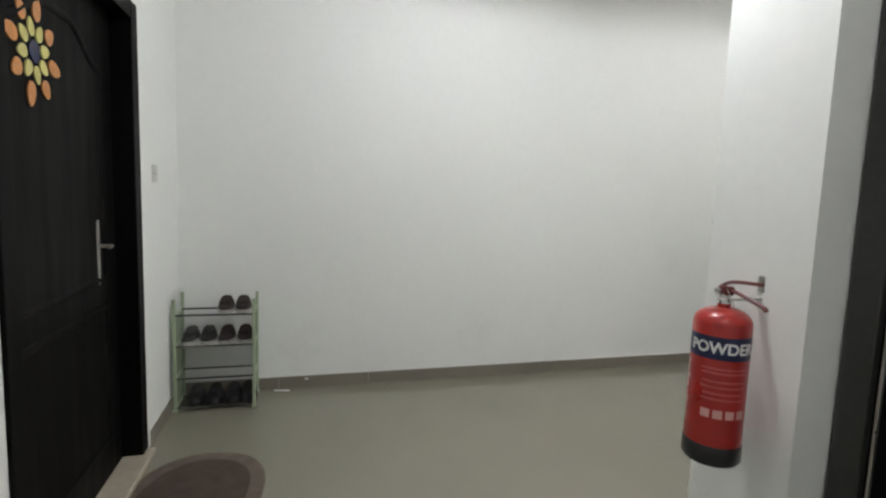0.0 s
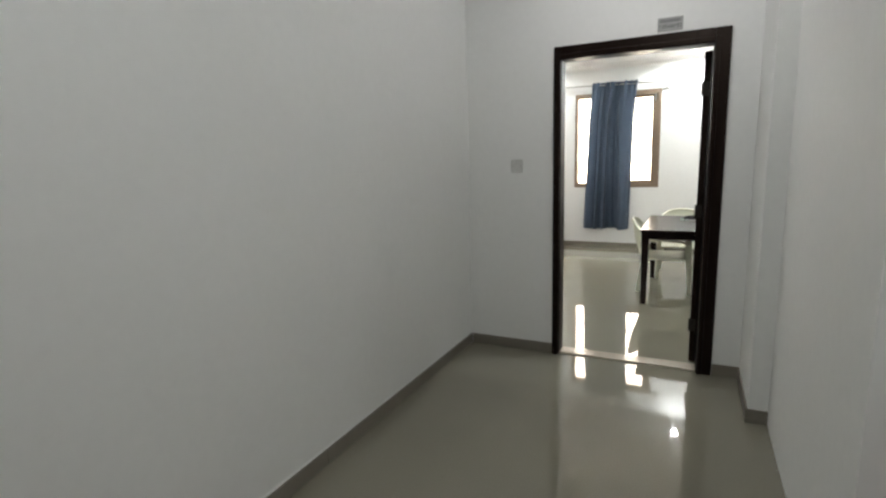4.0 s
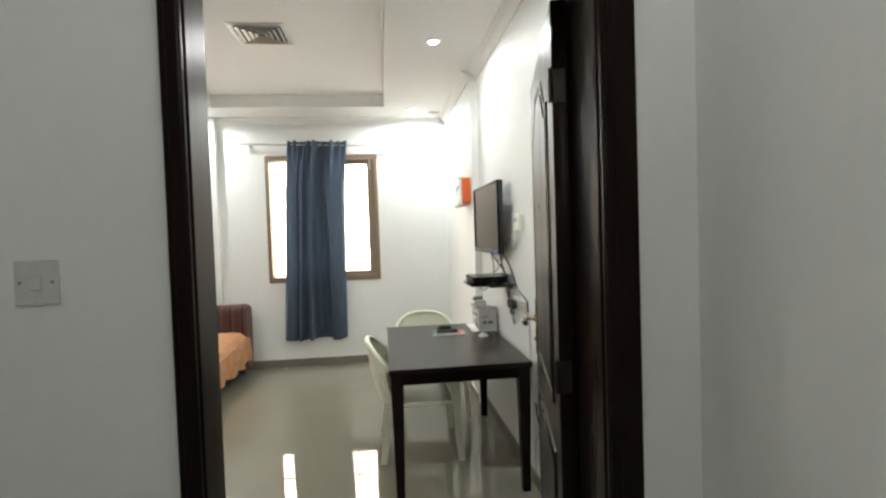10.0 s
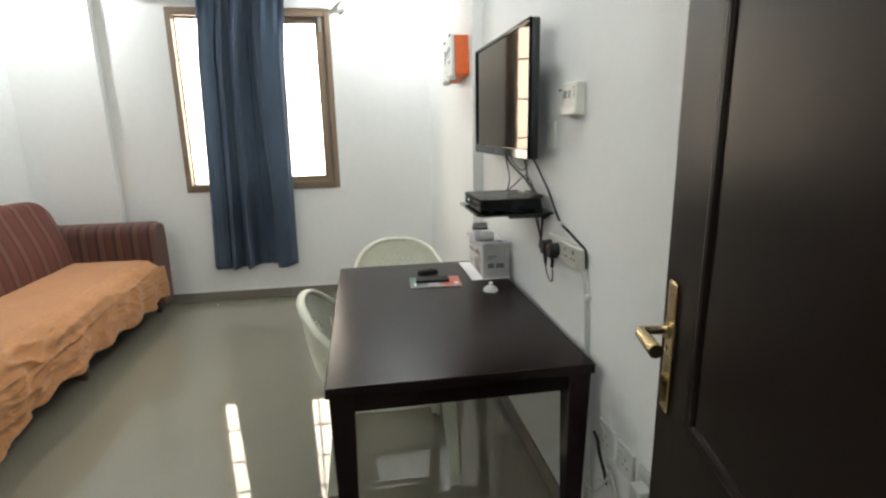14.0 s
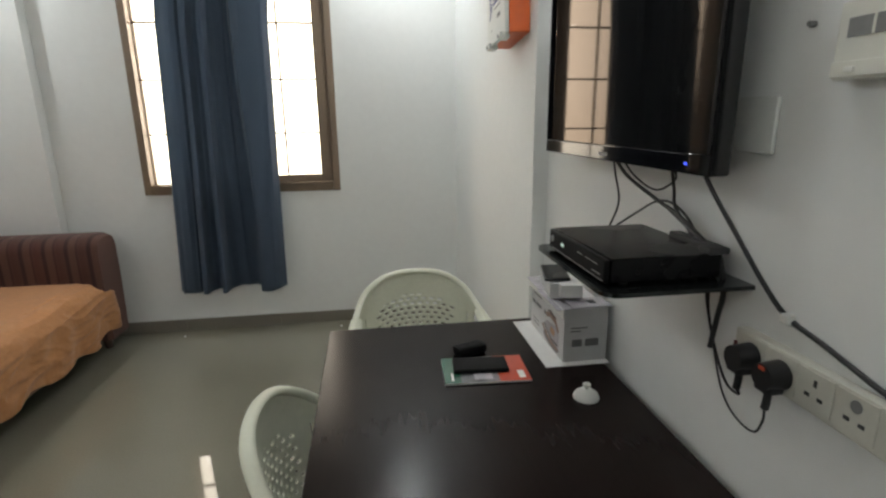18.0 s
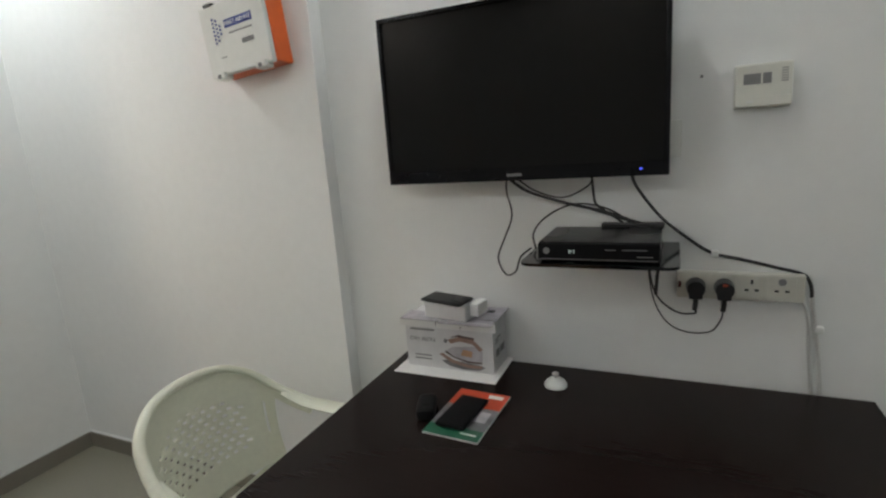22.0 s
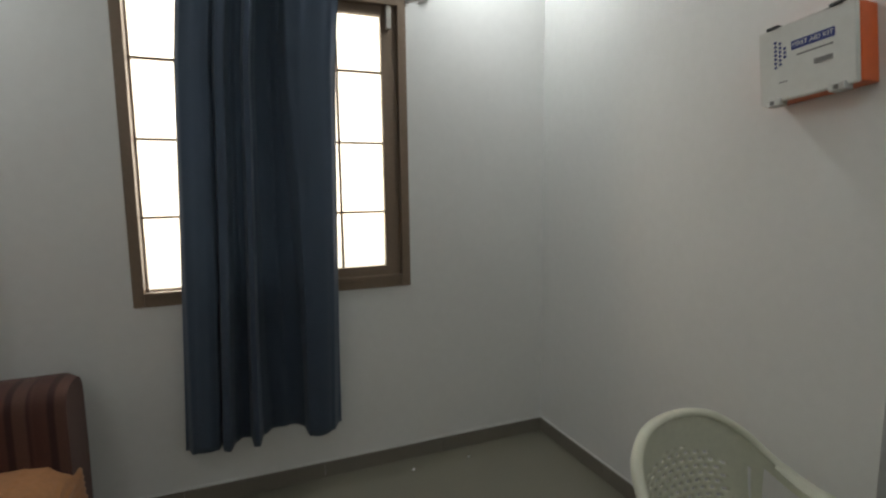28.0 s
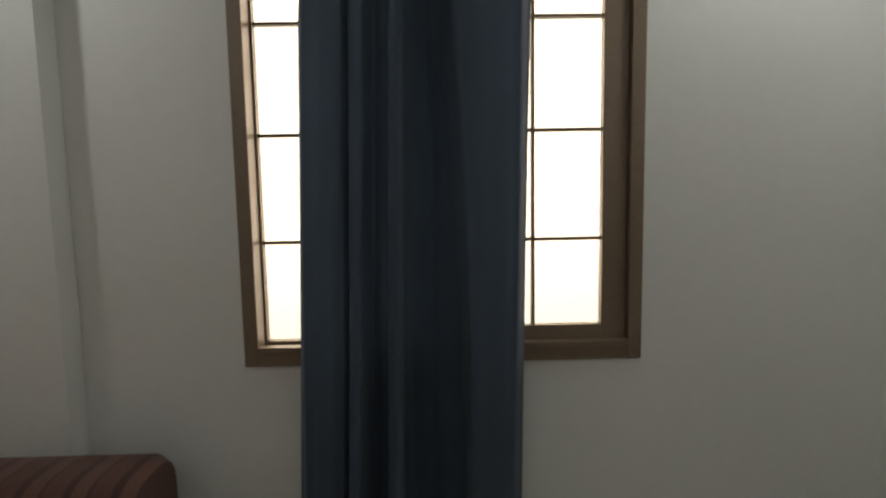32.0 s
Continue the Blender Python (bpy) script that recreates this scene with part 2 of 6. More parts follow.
CHROME = material("brushed_chrome", (0.62, 0.62, 0.60), 0.25, metal=1.0, vary=0.08, grain=60, wide=8)
SIGNMETAL = material("dull_sign_metal", (0.34, 0.345, 0.33), 0.5, metal=0.3, vary=0.12, grain=60, wide=8)
ALUMINIUM = material("brushed_aluminium", (0.48, 0.47, 0.44), 0.35, metal=0.9, vary=0.15, grain=60, wide=8)
PEEPMETAL = material("tarnished_metal", (0.17, 0.155, 0.135), 0.45, metal=0.6, vary=0.2, grain=60, wide=20)
DARKRED = material("dark_red_lever_paint", (0.11, 0.018, 0.016), 0.4, vary=0.15, grain=30, wide=5)
RED = material("red_cylinder_enamel", (0.36, 0.020, 0.016), 0.34, vary=0.15, grain=30, wide=5, coat=0.3)
NAVY = material("navy_label", (0.012, 0.016, 0.06), 0.45, vary=0.1, grain=30, wide=5)
PRINTWHITE = material("white_print", (0.74, 0.74, 0.72), 0.5, vary=0.06, grain=60, wide=9)
PRINTFADED = material("faded_red_print", (0.47, 0.10, 0.09), 0.5, vary=0.3, grain=90, wide=20)
PRINTPINK = material("pale_red_print", (0.62, 0.34, 0.31), 0.5, vary=0.15, grain=60, wide=9)
PRINTBLUE = material("blue_print", (0.035, 0.055, 0.22), 0.5, vary=0.1, grain=60, wide=9)
PRINTGREY = material("grey_print", (0.20, 0.20, 0.20), 0.55, vary=0.15, grain=60, wide=9)
PRINTBLACK = material("black_print", (0.02, 0.02, 0.02), 0.5, vary=0.1, grain=60, wide=9)
ORANGE = material("orange_moulded_plastic", (0.72, 0.13, 0.02), 0.4, vary=0.08, grain=40, wide=6)
FLAPCARD = material("printed_grey_lilac_card", (0.44, 0.42, 0.45), 0.6, vary=0.3, grain=35, wide=9, bump=0.0004)
MATTBLACK = material("matt_black_plastic", (0.006, 0.006, 0.0065), 0.6, vary=0.2, grain=60, wide=8, spec=0.1)
CARD = material("white_printed_card", (0.64, 0.64, 0.64), 0.6, vary=0.08, grain=30, wide=8, bump=0.0003)
SOLEBROWN = material("brown_pink_print", (0.30, 0.19, 0.15), 0.5, vary=0.25, grain=40, wide=14)
PRINTBROWN = material("dark_brown_print", (0.085, 0.055, 0.045), 0.5, vary=0.25, grain=40, wide=14)
TAN = material("tan_print", (0.45, 0.26, 0.15), 0.5, vary=0.2, grain=40, wide=12)
MAGRED = material("orange_red_print", (0.52, 0.065, 0.025), 0.35, vary=0.1, grain=30, wide=9)
MAGGREEN = material("green_print", (0.010, 0.095, 0.048), 0.35, vary=0.1, grain=30, wide=9)
MAGGREY = material("grey_photo_print", (0.17, 0.165, 0.172), 0.35, vary=0.6, grain=35, wide=14)
PAPER = material("white_paper", (0.75, 0.75, 0.73), 0.7, vary=0.05, grain=40, wide=8)
RACKGREEN = material("pale_green_rack_plastic", (0.34, 0.40, 0.27), 0.45, vary=0.1, grain=40, wide=8)
SHOEBLACK = material("black_shoe_leather", (0.010, 0.009, 0.010), 0.5, vary=0.35, grain=60, wide=12, bump=0.001)
SHOEBROWN = material("dark_brown_shoe_suede", (0.022, 0.013, 0.012), 0.75, vary=0.35, grain=80, wide=12, bump=0.001)
SOLE = material("pale_shoe_sole", (0.40, 0.385, 0.36), 0.6, vary=0.12, grain=60, wide=12)
MATBROWN = material("dark_brown_mat_pile", (0.075, 0.055, 0.042), 0.95, vary=0.35, grain=260, wide=14, bump=0.003, rough_vary=0.02)
MATMID = material("taupe_mat_pile", (0.135, 0.105, 0.082), 0.95, vary=0.3, grain=260, wide=14, bump=0.003, rough_vary=0.02)
PETALORANGE = material("orange_petal", (0.55, 0.23, 0.07), 0.5, vary=0.25, grain=40, wide=30)
PETALYELLOW = material("yellow_petal", (0.55, 0.50, 0.17), 0.5, vary=0.2, grain=40, wide=30)
FOOTWOOD = material("stained_wood_foot", (0.06, 0.028, 0.018), 0.4, vary=0.3, grain=40, wide=6, stretch=(6, 6, 1))
RACKPANEL = material("cloudy_green_plastic", (0.42, 0.52, 0.36), 0.4, vary=0.1, grain=30, wide=6)
RACKPANEL.node_tree.nodes["Principled BSDF"].inputs["Alpha"].default_value = 0.45
GLASS = pane_glass("window_glass")


def stained(name, spots):
    """Wall paint with grey rubbed marks; each spot is a place and a radius in metres."""
    m = material(name, (0.80, 0.81, 0.79), 0.62, vary=0.02, grain=24, wide=1.4, bump=0.00005)
    nt = m.node_tree
    b = nt.nodes["Principled BSDF"]
    tint = next(n for n in nt.nodes if n.type == "VECT_MATH")
    last = tint.outputs[0]
    tc = next(n for n in nt.nodes if n.type == "TEX_COORD")
    nz = nt.nodes.new("ShaderNodeTexNoise")
    nz.inputs["Scale"].default_value, nz.inputs["Detail"].default_value = 14, 5
    nt.links.new(tc.outputs["Object"], nz.inputs["Vector"])
    for place, radius, depth in spots:
        far, edge, mul, dark, out = (nt.nodes.new("ShaderNode" + k) for k in ("VectorMath", "MapRange", "Math", "MapRange", "VectorMath"))
        far.operation, mul.operation, out.operation = "DISTANCE", "MULTIPLY", "SCALE"
        nt.links.new(tc.outputs["Object"], far.inputs[0])
        far.inputs[1].default_value = place
        edge.inputs[1].default_value, edge.inputs[2].default_value = radius * 0.2, radius
        edge.inputs[3].default_value, edge.inputs[4].default_value = 1, 0
        nt.links.new(far.outputs["Value"], edge.inputs[0])
        nt.links.new(edge.outputs[0], mul.inputs[0])
        nt.links.new(nz.outputs[0], mul.inputs[1])
        dark.inputs[1].default_value, dark.inputs[2].default_value = 0.22, 0.55
        dark.inputs[3].default_value, dark.inputs[4].default_value = 1, 1 - depth
        nt.links.new(mul.outputs[0], dark.inputs[0])
        nt.links.new(last, out.inputs[0])
        nt.links.new(dark.outputs[0], out.inputs["Scale"])
        last = out.outputs[0]
    nt.links.new(last, b.inputs["Base Color"])
    return m


PAINT_TV = stained("white_paint_with_rubbed_marks", [((0.015, 1.47, 0.60), 0.17, 0.2), ((0.015, 1.36, 0.50), 0.13, 0.15), ((0.015, 1.50, 0.36), 0.12, 0.15), ((0.015, 1.95, 1.0), 0.16, 0.08)])
PAINT_HALL = stained("white_corridor_paint_with_scuffs", [((-1.946, -2.9, 0.35), 0.3, 0.04), ((-1.946, -1.2, 0.9), 0.25, 0.03), ((-1.946, -4.2, 0.3), 0.35, 0.05)])
BULB = glow("lit_bulb", (1.0, 0.98, 0.95), 24.0)
LED = glow("blue_led", (0.06, 0.10, 1.0), 3.0)
DISPLAY = glow("green_white_display_digits", (0.75, 0.95, 0.85), 0.7)


# ---- building helpers ----
def shade(me, smooth):
    if smooth:
        me.set_sharp_from_angle(angle=radians(38))
        whole = sum(p.area for p in me.polygons)
        me.polygons.foreach_set("use_smooth", [p.area < 0.03 * whole for p in me.polygons])


def part(name, bm, mat, parent=None, label="", smooth=True):
    me = bpy.data.meshes.new(name)
    bmesh.ops.recalc_face_normals(bm, faces=bm.faces[:])
    bm.to_mesh(me)
    bm.free()
    for one in mat if isinstance(mat, (list, tuple)) else (mat,):
        me.materials.append(one)
    shade(me, smooth)
    ob = new(name, me)
    if parent is not None:
        ob.parent = parent
    if label:
        ob["label"] = label
    return ob


def thing(name, at, label, category, group="", kind="", rz=0.0, rx=0.0, ry=0.0):
    ob = new(name)
    ob.empty_display_size = 0.1
    ob.matrix_world = pose(*at, rx, ry, rz)
    return tagged(ob, label, category, group, kind)


def structure(name, bm, mat, label, category, smooth=False):
    return tagged(part(name, bm, mat, None, "", smooth), label, category, "", "structure")


def box(bm, lo, hi, bev=0.0, seg=2, turn=None):
    got = bmesh.ops.create_cube(bm, size=1)["verts"]
    for v in got:
        v.co = Vector([lo[i] + (v.co[i] + 0.5) * (hi[i] - lo[i]) for i in range(3)])
    if bev > 0:
        edges = list({e for v in got for e in v.link_edges})
        out = bmesh.ops.bevel(bm, geom=edges, offset=bev, segments=seg, affect="EDGES", profile=0.5)
        got = list({v for f in out["faces"] for v in f.verts} | {v for v in got if v.is_valid})
    if turn is not None:
        bmesh.ops.transform(bm, matrix=turn, verts=got)
    return got


def boxes(*items, bev=0.0):
    bm = bmesh.new()
    for lo, hi in items:
        box(bm, lo, hi, bev)
    return bm


def rod(bm, a, b, r, r2=None, seg=14):
    a, b = Vector(a), Vector(b)
    m = Matrix.Translation((a + b) / 2) @ (b - a).to_track_quat("Z", "Y").to_matrix().to_4x4()
    bmesh.ops.create_cone(bm, cap_ends=True, segments=seg, radius1=r, radius2=r if r2 is None else r2, depth=(b - a).length, matrix=m)
    return bm


def smooth_line(points, steps=8):
    """Catmull-Rom through the points."""
    p = [Vector(q) for q in points]
    p = [2 * p[0] - p[1]] + p + [2 * p[-1] - p[-2]]
    out = []
    for i in range(1, len(p) - 2):
        for s in range(steps):
            t = s / steps
            a, b, c, d = p[i - 1 : i + 3]
            out.append(0.5 * (2 * b + (c - a) * t + (2 * a - 5 * b + 4 * c - d) * t * t + (3 * b - a - 3 * c + d) * t**3))
    return out + [p[-2]]


def tube(bm, points, r, seg=8, steps=8, closed=False, flat=1.0):
    line = smooth_line(points, steps) if steps > 1 else [Vector(q) for q in points]
    n = len(line)
    rings, up = [], None
    for i, q in enumerate(line):
        a = line[(i + 1) % n] if closed else line[min(i + 1, n - 1)]
        b = line[(i - 1) % n] if closed else line[max(i - 1, 0)]
        way = (a - b).normalized()
        if up is None:
            up = way.orthogonal().normalized()
        up = (up - way * up.dot(way)).normalized()
        side = way.cross(up)
        rr = r(i / (n - 1)) if callable(r) else r
        rings.append([bm.verts.new(q + rr * (math.cos(k * math.tau / seg) * up + flat * math.sin(k * math.tau / seg) * side)) for k in range(seg)])
    for i in range(n if closed else n - 1):
        u, w = rings[i], rings[(i + 1) % n]
        for k in range(seg):
            bm.faces.new((u[k], u[(k + 1) % seg], w[(k + 1) % seg], w[k]))
    if not closed:
        bm.faces.new(rings[0][::-1])
        bm.faces.new(rings[-1])
    return bm


def lathe(bm, profile, seg=28, m=Matrix()):
    rings = []
    for r, z in profile:
        rings.append([bm.verts.new(m @ Vector((r * math.cos(k * math.tau / seg), r * math.sin(k * math.tau / seg), z))) for k in range(seg)])
    for u, w in zip(rings, rings[1:]):
        for k in range(seg):
            bm.faces.new((u[k], u[(k + 1) % seg], w[(k + 1) % seg], w[k]))
    bm.faces.new(rings[0][::-1])
    bm.faces.new(rings[-1])
    return bm


def sheet(bm, nu, nv, at, skip=None):
    """A grid of nu by nv cells; at(u, v) gives the place, skip(i, j) leaves a cell open."""
    vs = [[bm.verts.new(at(i / nu, j / nv)) for j in range(nv + 1)] for i in range(nu + 1)]
    for i in range(nu):
        for j in range(nv):
            if skip is None or not skip(i, j):
                bm.faces.new((vs[i][j], vs[i + 1][j], vs[i + 1][j + 1], vs[i][j + 1]))
    for v in [v for v in bm.verts if not v.link_faces]:
        bm.verts.remove(v)
    return bm


def thicken(ob, t, offset=0.0):
    m = ob.modifiers.new("thickness", "SOLIDIFY")
    m.thickness, m.offset = t, offset
    return ob


def prism(bm, outline, depth, m=Matrix()):
    """An outline in the local x-z plane, pushed along local y by depth."""
    a = [bm.verts.new(m @ Vector((x, 0, z))) for x, z in outline]
    b = [bm.verts.new(m @ Vector((x, depth, z))) for x, z in outline]
    n = len(a)
    bm.faces.new(a)
    bm.faces.new(b[::-1])
    for i in range(n):
        bm.faces.new((a[i], b[i], b[(i + 1) % n], a[(i + 1) % n]))
    return bm


def ridge(bm, line, width, height, m=Matrix()):
    """A closed moulding with a bevelled section along a line in the local x-z plane, standing out along local -y."""
    pts = [Vector((x, z)) for x, z in line]
    n = len(pts)
    rings = []
    for i, p in enumerate(pts):
        d1, d2 = (p - pts[i - 1]).normalized(), (pts[(i + 1) % n] - p).normalized()
        n1, n2 = Vector((-d1.y, d1.x)), Vector((-d2.y, d2.x))
        mit = (n1 + n2).normalized()
        mit /= max(0.5, mit.dot(n1))
        sec = [(-0.5, 0.0), (-0.38, -0.75), (-0.1, -1.0), (0.2, -0.9), (0.42, -0.45), (0.5, 0.0)]
        rings.append([bm.verts.new(m @ Vector(((p + mit * width * s).x, h * height, (p + mit * width * s).y))) for s, h in sec])
    for i in range(n):
        u, w = rings[i], rings[(i + 1) % n]
        for k in range(5):
            bm.faces.new((u[k], u[k + 1], w[k + 1], w[k]))
    return bm


def lettering(text, size, depth=0.0006, bold=0.0):
    """Built-in font as a mesh in the local x-z plane, facing local -y, centred."""
    cu = bpy.data.curves.new("lettering", "FONT")
    cu.body, cu.size, cu.align_x, cu.align_y, cu.extrude, cu.offset = text, size, "CENTER", "CENTER", depth, bold
    ob = new("lettering", cu)
    me = bpy.data.meshes.new_from_object(ob.evaluated_get(bpy.context.evaluated_depsgraph_get()))
    bpy.data.objects.remove(ob)
    bm = bmesh.new()
    bm.from_mesh(me)
    bmesh.ops.transform(bm, matrix=pose(0, 0, 0, 90), verts=bm.verts[:])
    return bm


def wobble(bm, amount, scale, seed=0.0):
    for v in bm.verts:
        v.co += amount * noise.noise_vector(v.co * scale + Vector((seed, seed, seed)))
    return bm


# ---- the setting ----
EAST, WEST, NORTH, SOUTH = 0.015, -3.30, 4.89, 0.20      # living room faces
LONG, RIGHT, END = -1.946, 0.045, -4.95                   # corridor faces
PIER = -2.57                                              # face with the extinguisher
TOP = 3.15
WIN = (-2.147, -0.868, 0.973, 2.443)                      # window opening: x, x, z, z
DOOR = (-1.275, -0.225, 2.175)                            # entrance opening in the wall: x, x, top

structure("floor", boxes(((-3.5, -5.4, -0.12), (3.2, 5.1, 0))), TILE, "polished beige-grey porcelain floor, mirror-like", "floor")
structure("wall_east", boxes(((EAST, 0.2, 0), (EAST + 0.15, 5.09, TOP))), PAINT_TV, "white painted wall with the television", "wall")
structure("wall_column", boxes(((-0.045, 3.15, 0), (EAST, NORTH, CEIL))), PAINT, "shallow white plaster pilaster beside the corner", "wall")
structure("wall_west", boxes(((WEST - 0.15, 0.2, 0), (WEST, 5.09, TOP))), PAINT, "white painted wall behind the sofa", "wall")
structure("wall_pilaster", boxes(((WEST, 4.805, 0), (-2.66, NORTH, CEIL))), PAINT, "white plaster pilaster next to the window", "wall")
structure("wall_north", boxes(((WEST, NORTH, 0), (WIN[0], 5.09, TOP)), ((WIN[1], NORTH, 0), (EAST, 5.09, TOP)), ((WIN[0], NORTH, 0), (WIN[1], 5.09, WIN[2])), ((WIN[0], NORTH, WIN[3]), (WIN[1], 5.09, TOP))), PAINT, "white painted window wall", "wall")
structure("wall_south", boxes(((-3.45, 0, 0), (DOOR[0], SOUTH, TOP)), ((DOOR[1], 0, 0), (EAST + 0.15, SOUTH, TOP)), ((DOOR[0], 0, DOOR[2]), (DOOR[1], SOUTH, TOP))), PAINT, "white painted wall round the entrance door", "wall")
structure("wall_corridor_long", boxes(((LONG - 0.15, -5.3, 0), (LONG, 0, TOP))), PAINT_HALL, "long white painted corridor wall with faint smudges", "wall")
structure("wall_corridor_pilaster", boxes(((-0.05, -0.61, 0), (RIGHT, 0, HALL))), PAINT, "shallow white plaster pilaster beside the entrance", "wall")
structure("wall_corridor_right", boxes(((RIGHT, -2.3, 0), (RIGHT + 0.2, 0, TOP))), PAINT, "white painted corridor wall", "wall")
structure("wall_corridor_pier", boxes(((-0.078, PIER, 0), (0.36, -2.3, TOP))), PAINT, "white plastered pier carrying the extinguisher", "wall")
structure("wall_lift", boxes(((0.36, -2.42, 2.3), (1.5, -2.2, TOP)), ((0.36, -2.34, 0), (1.5, -2.2, 2.3)), ((1.5, PIER, 0), (3.0, -2.2, TOP))), PAINT, "white wall round the dark metal door", "wall")
structure("wall_corridor_end", boxes(((LONG, -5.3, 0), (-1.16, END, TOP)), ((0.06, -5.3, 0), (3.0, END, TOP)), ((-1.16, -5.3, 2.2), (0.06, END, TOP)), ((-1.16, -5.3, 0), (0.06, -5.2, 2.2))), PAINT, "white wall with the neighbouring door", "wall")
structure("wall_lobby_east", boxes(((3.0, -5.3, 0), (3.15, -2.2, TOP))), PAINT, "white lobby wall", "wall")


def tray_ceiling():
    bm = bmesh.new()
    x0, x1, y0, y1 = -2.55, -0.77, 0.75, 4.38
    for lo, hi in (((WEST, SOUTH, CEIL), (x0, NORTH, TRAY)), ((x1, SOUTH, CEIL), (EAST, NORTH, TRAY)), ((x0, SOUTH, CEIL), (x1, y0, TRAY)), ((x0, y1, CEIL), (x1, NORTH, TRAY)), ((WEST, SOUTH, TRAY), (EAST, NORTH, TOP))):
        box(bm, lo, hi)
    return bm


structure("ceiling", tray_ceiling(), CEILING_PAINT, "white plasterboard ceiling with a raised centre", "ceiling")
structure("ceiling_corridor", boxes(((LONG - 0.15, -5.3, HALL), (3.15, 0, HALL + 0.15))), CEILING_PAINT, "plain white corridor ceiling", "ceiling")


def coving(a, b, inward):
    """A small plaster cove between wall and ceiling from a to b."""
    bm = bmesh.new()
    a, b, n = Vector(a), Vector(b), Vector(inward)
    sec = [(0, -0.075), (0.012, -0.075), (0.016, -0.06), (0.035, -0.03), (0.06, -0.014), (0.075, -0.01), (0.075, 0), (0, 0)]
    rows = [[bm.verts.new(p + n * s + Vector((0, 0, CEIL + h))) for s, h in sec] for p in (a, b)]
    for k in range(len(sec)):
        j = (k + 1) % len(sec)
        bm.faces.new((rows[0][k], rows[0][j], rows[1][j], rows[1][k]))
    bm.faces.new(rows[0])
    bm.faces.new(rows[1][::-1])
    return bm


structure("trim_cove_east", coving((EAST, SOUTH, 0), (EAST, 3.15, 0), (-1, 0, 0)), CEILING_PAINT, "white plaster cove along the ceiling", "cornice", True)
structure("trim_cove_column", coving((-0.045, 3.15, 0), (-0.045, NORTH, 0), (-1, 0, 0)), CEILING_PAINT, "white plaster cove along the ceiling", "cornice", True)
structure("trim_cove_north", coving((-2.66, NORTH, 0), (-0.125, NORTH, 0), (0, -1, 0)), CEILING_PAINT, "white plaster cove along the ceiling", "cornice", True)
structure("trim_cove_west", coving((WEST, SOUTH, 0), (WEST, 4.8, 0), (1, 0, 0)), CEILING_PAINT, "white plaster cove along the ceiling", "cornice", True)

SK, ST = 0.08, 0.011


def skirting(name, *runs):
    bm = bmesh.new()
    for lo, hi in runs:
        n = max(1, round(max(hi[0] - lo[0], hi[1] - lo[1]) / 0.6))
        for i in range(n):
            p, q = list(lo), list(hi)
            ax = 0 if hi[0] - lo[0] > hi[1] - lo[1] else 1
            step = (hi[ax] - lo[ax]) / n
            p[ax], q[ax] = lo[ax] + i * step + 0.0008, lo[ax] + (i + 1) * step - 0.0008
            box(bm, (*p, 0), (*q, SK + 0.0012 * math.sin(7 * i + lo[0])), 0.002, 1)
    return structure(name, bm, SKIRT, "low skirting of cut floor tile", "skirting")


skirting("baseboard_east", ((EAST - ST, 0.22), (EAST, 3.15)), ((-0.045 - ST, 3.15), (-0.045, NORTH - ST)))
skirting("baseboard_north", ((-2.66, NORTH - ST), (-0.045, NORTH)), ((WEST, 4.805 - ST), (-2.66, 4.805)))
skirting("baseboard_west", ((WEST, SOUTH), (WEST + ST, 4.79)))
skirting("baseboard_south", ((-3.28, SOUTH), (DOOR[0], SOUTH + ST)))
skirting("baseboard_corridor", ((LONG, END), (LONG + ST, -ST)), ((LONG + ST, -ST), (-1.287, 0)), ((-0.211, -ST), (-0.05, 0)), ((-0.05 - ST, -0.61), (-0.05, -ST)), ((-0.05 - ST, -0.61 - ST), (RIGHT, -0.61)))
skirting("baseboard_end", ((LONG + ST, END), (-1.24, END + ST)), ((0.14, END), (3.0, END + ST)))

# white paint lip where the plaster meets the skirting, slightly uneven
structure("trim_paint_lip", wobble(boxes(((-2.64, NORTH - 0.006, SK + 0.003), (-0.06, NORTH, SK + 0.012)), ((-0.051, 3.16, SK + 0.003), (-0.045, NORTH - 0.01, SK + 0.010)), ((LONG, -4.9, SK + 0.003), (LONG + 0.005, -0.02, SK + 0.009))), 0.0015, 3), PAINT, "uneven white paint edge above the skirting", "trim")


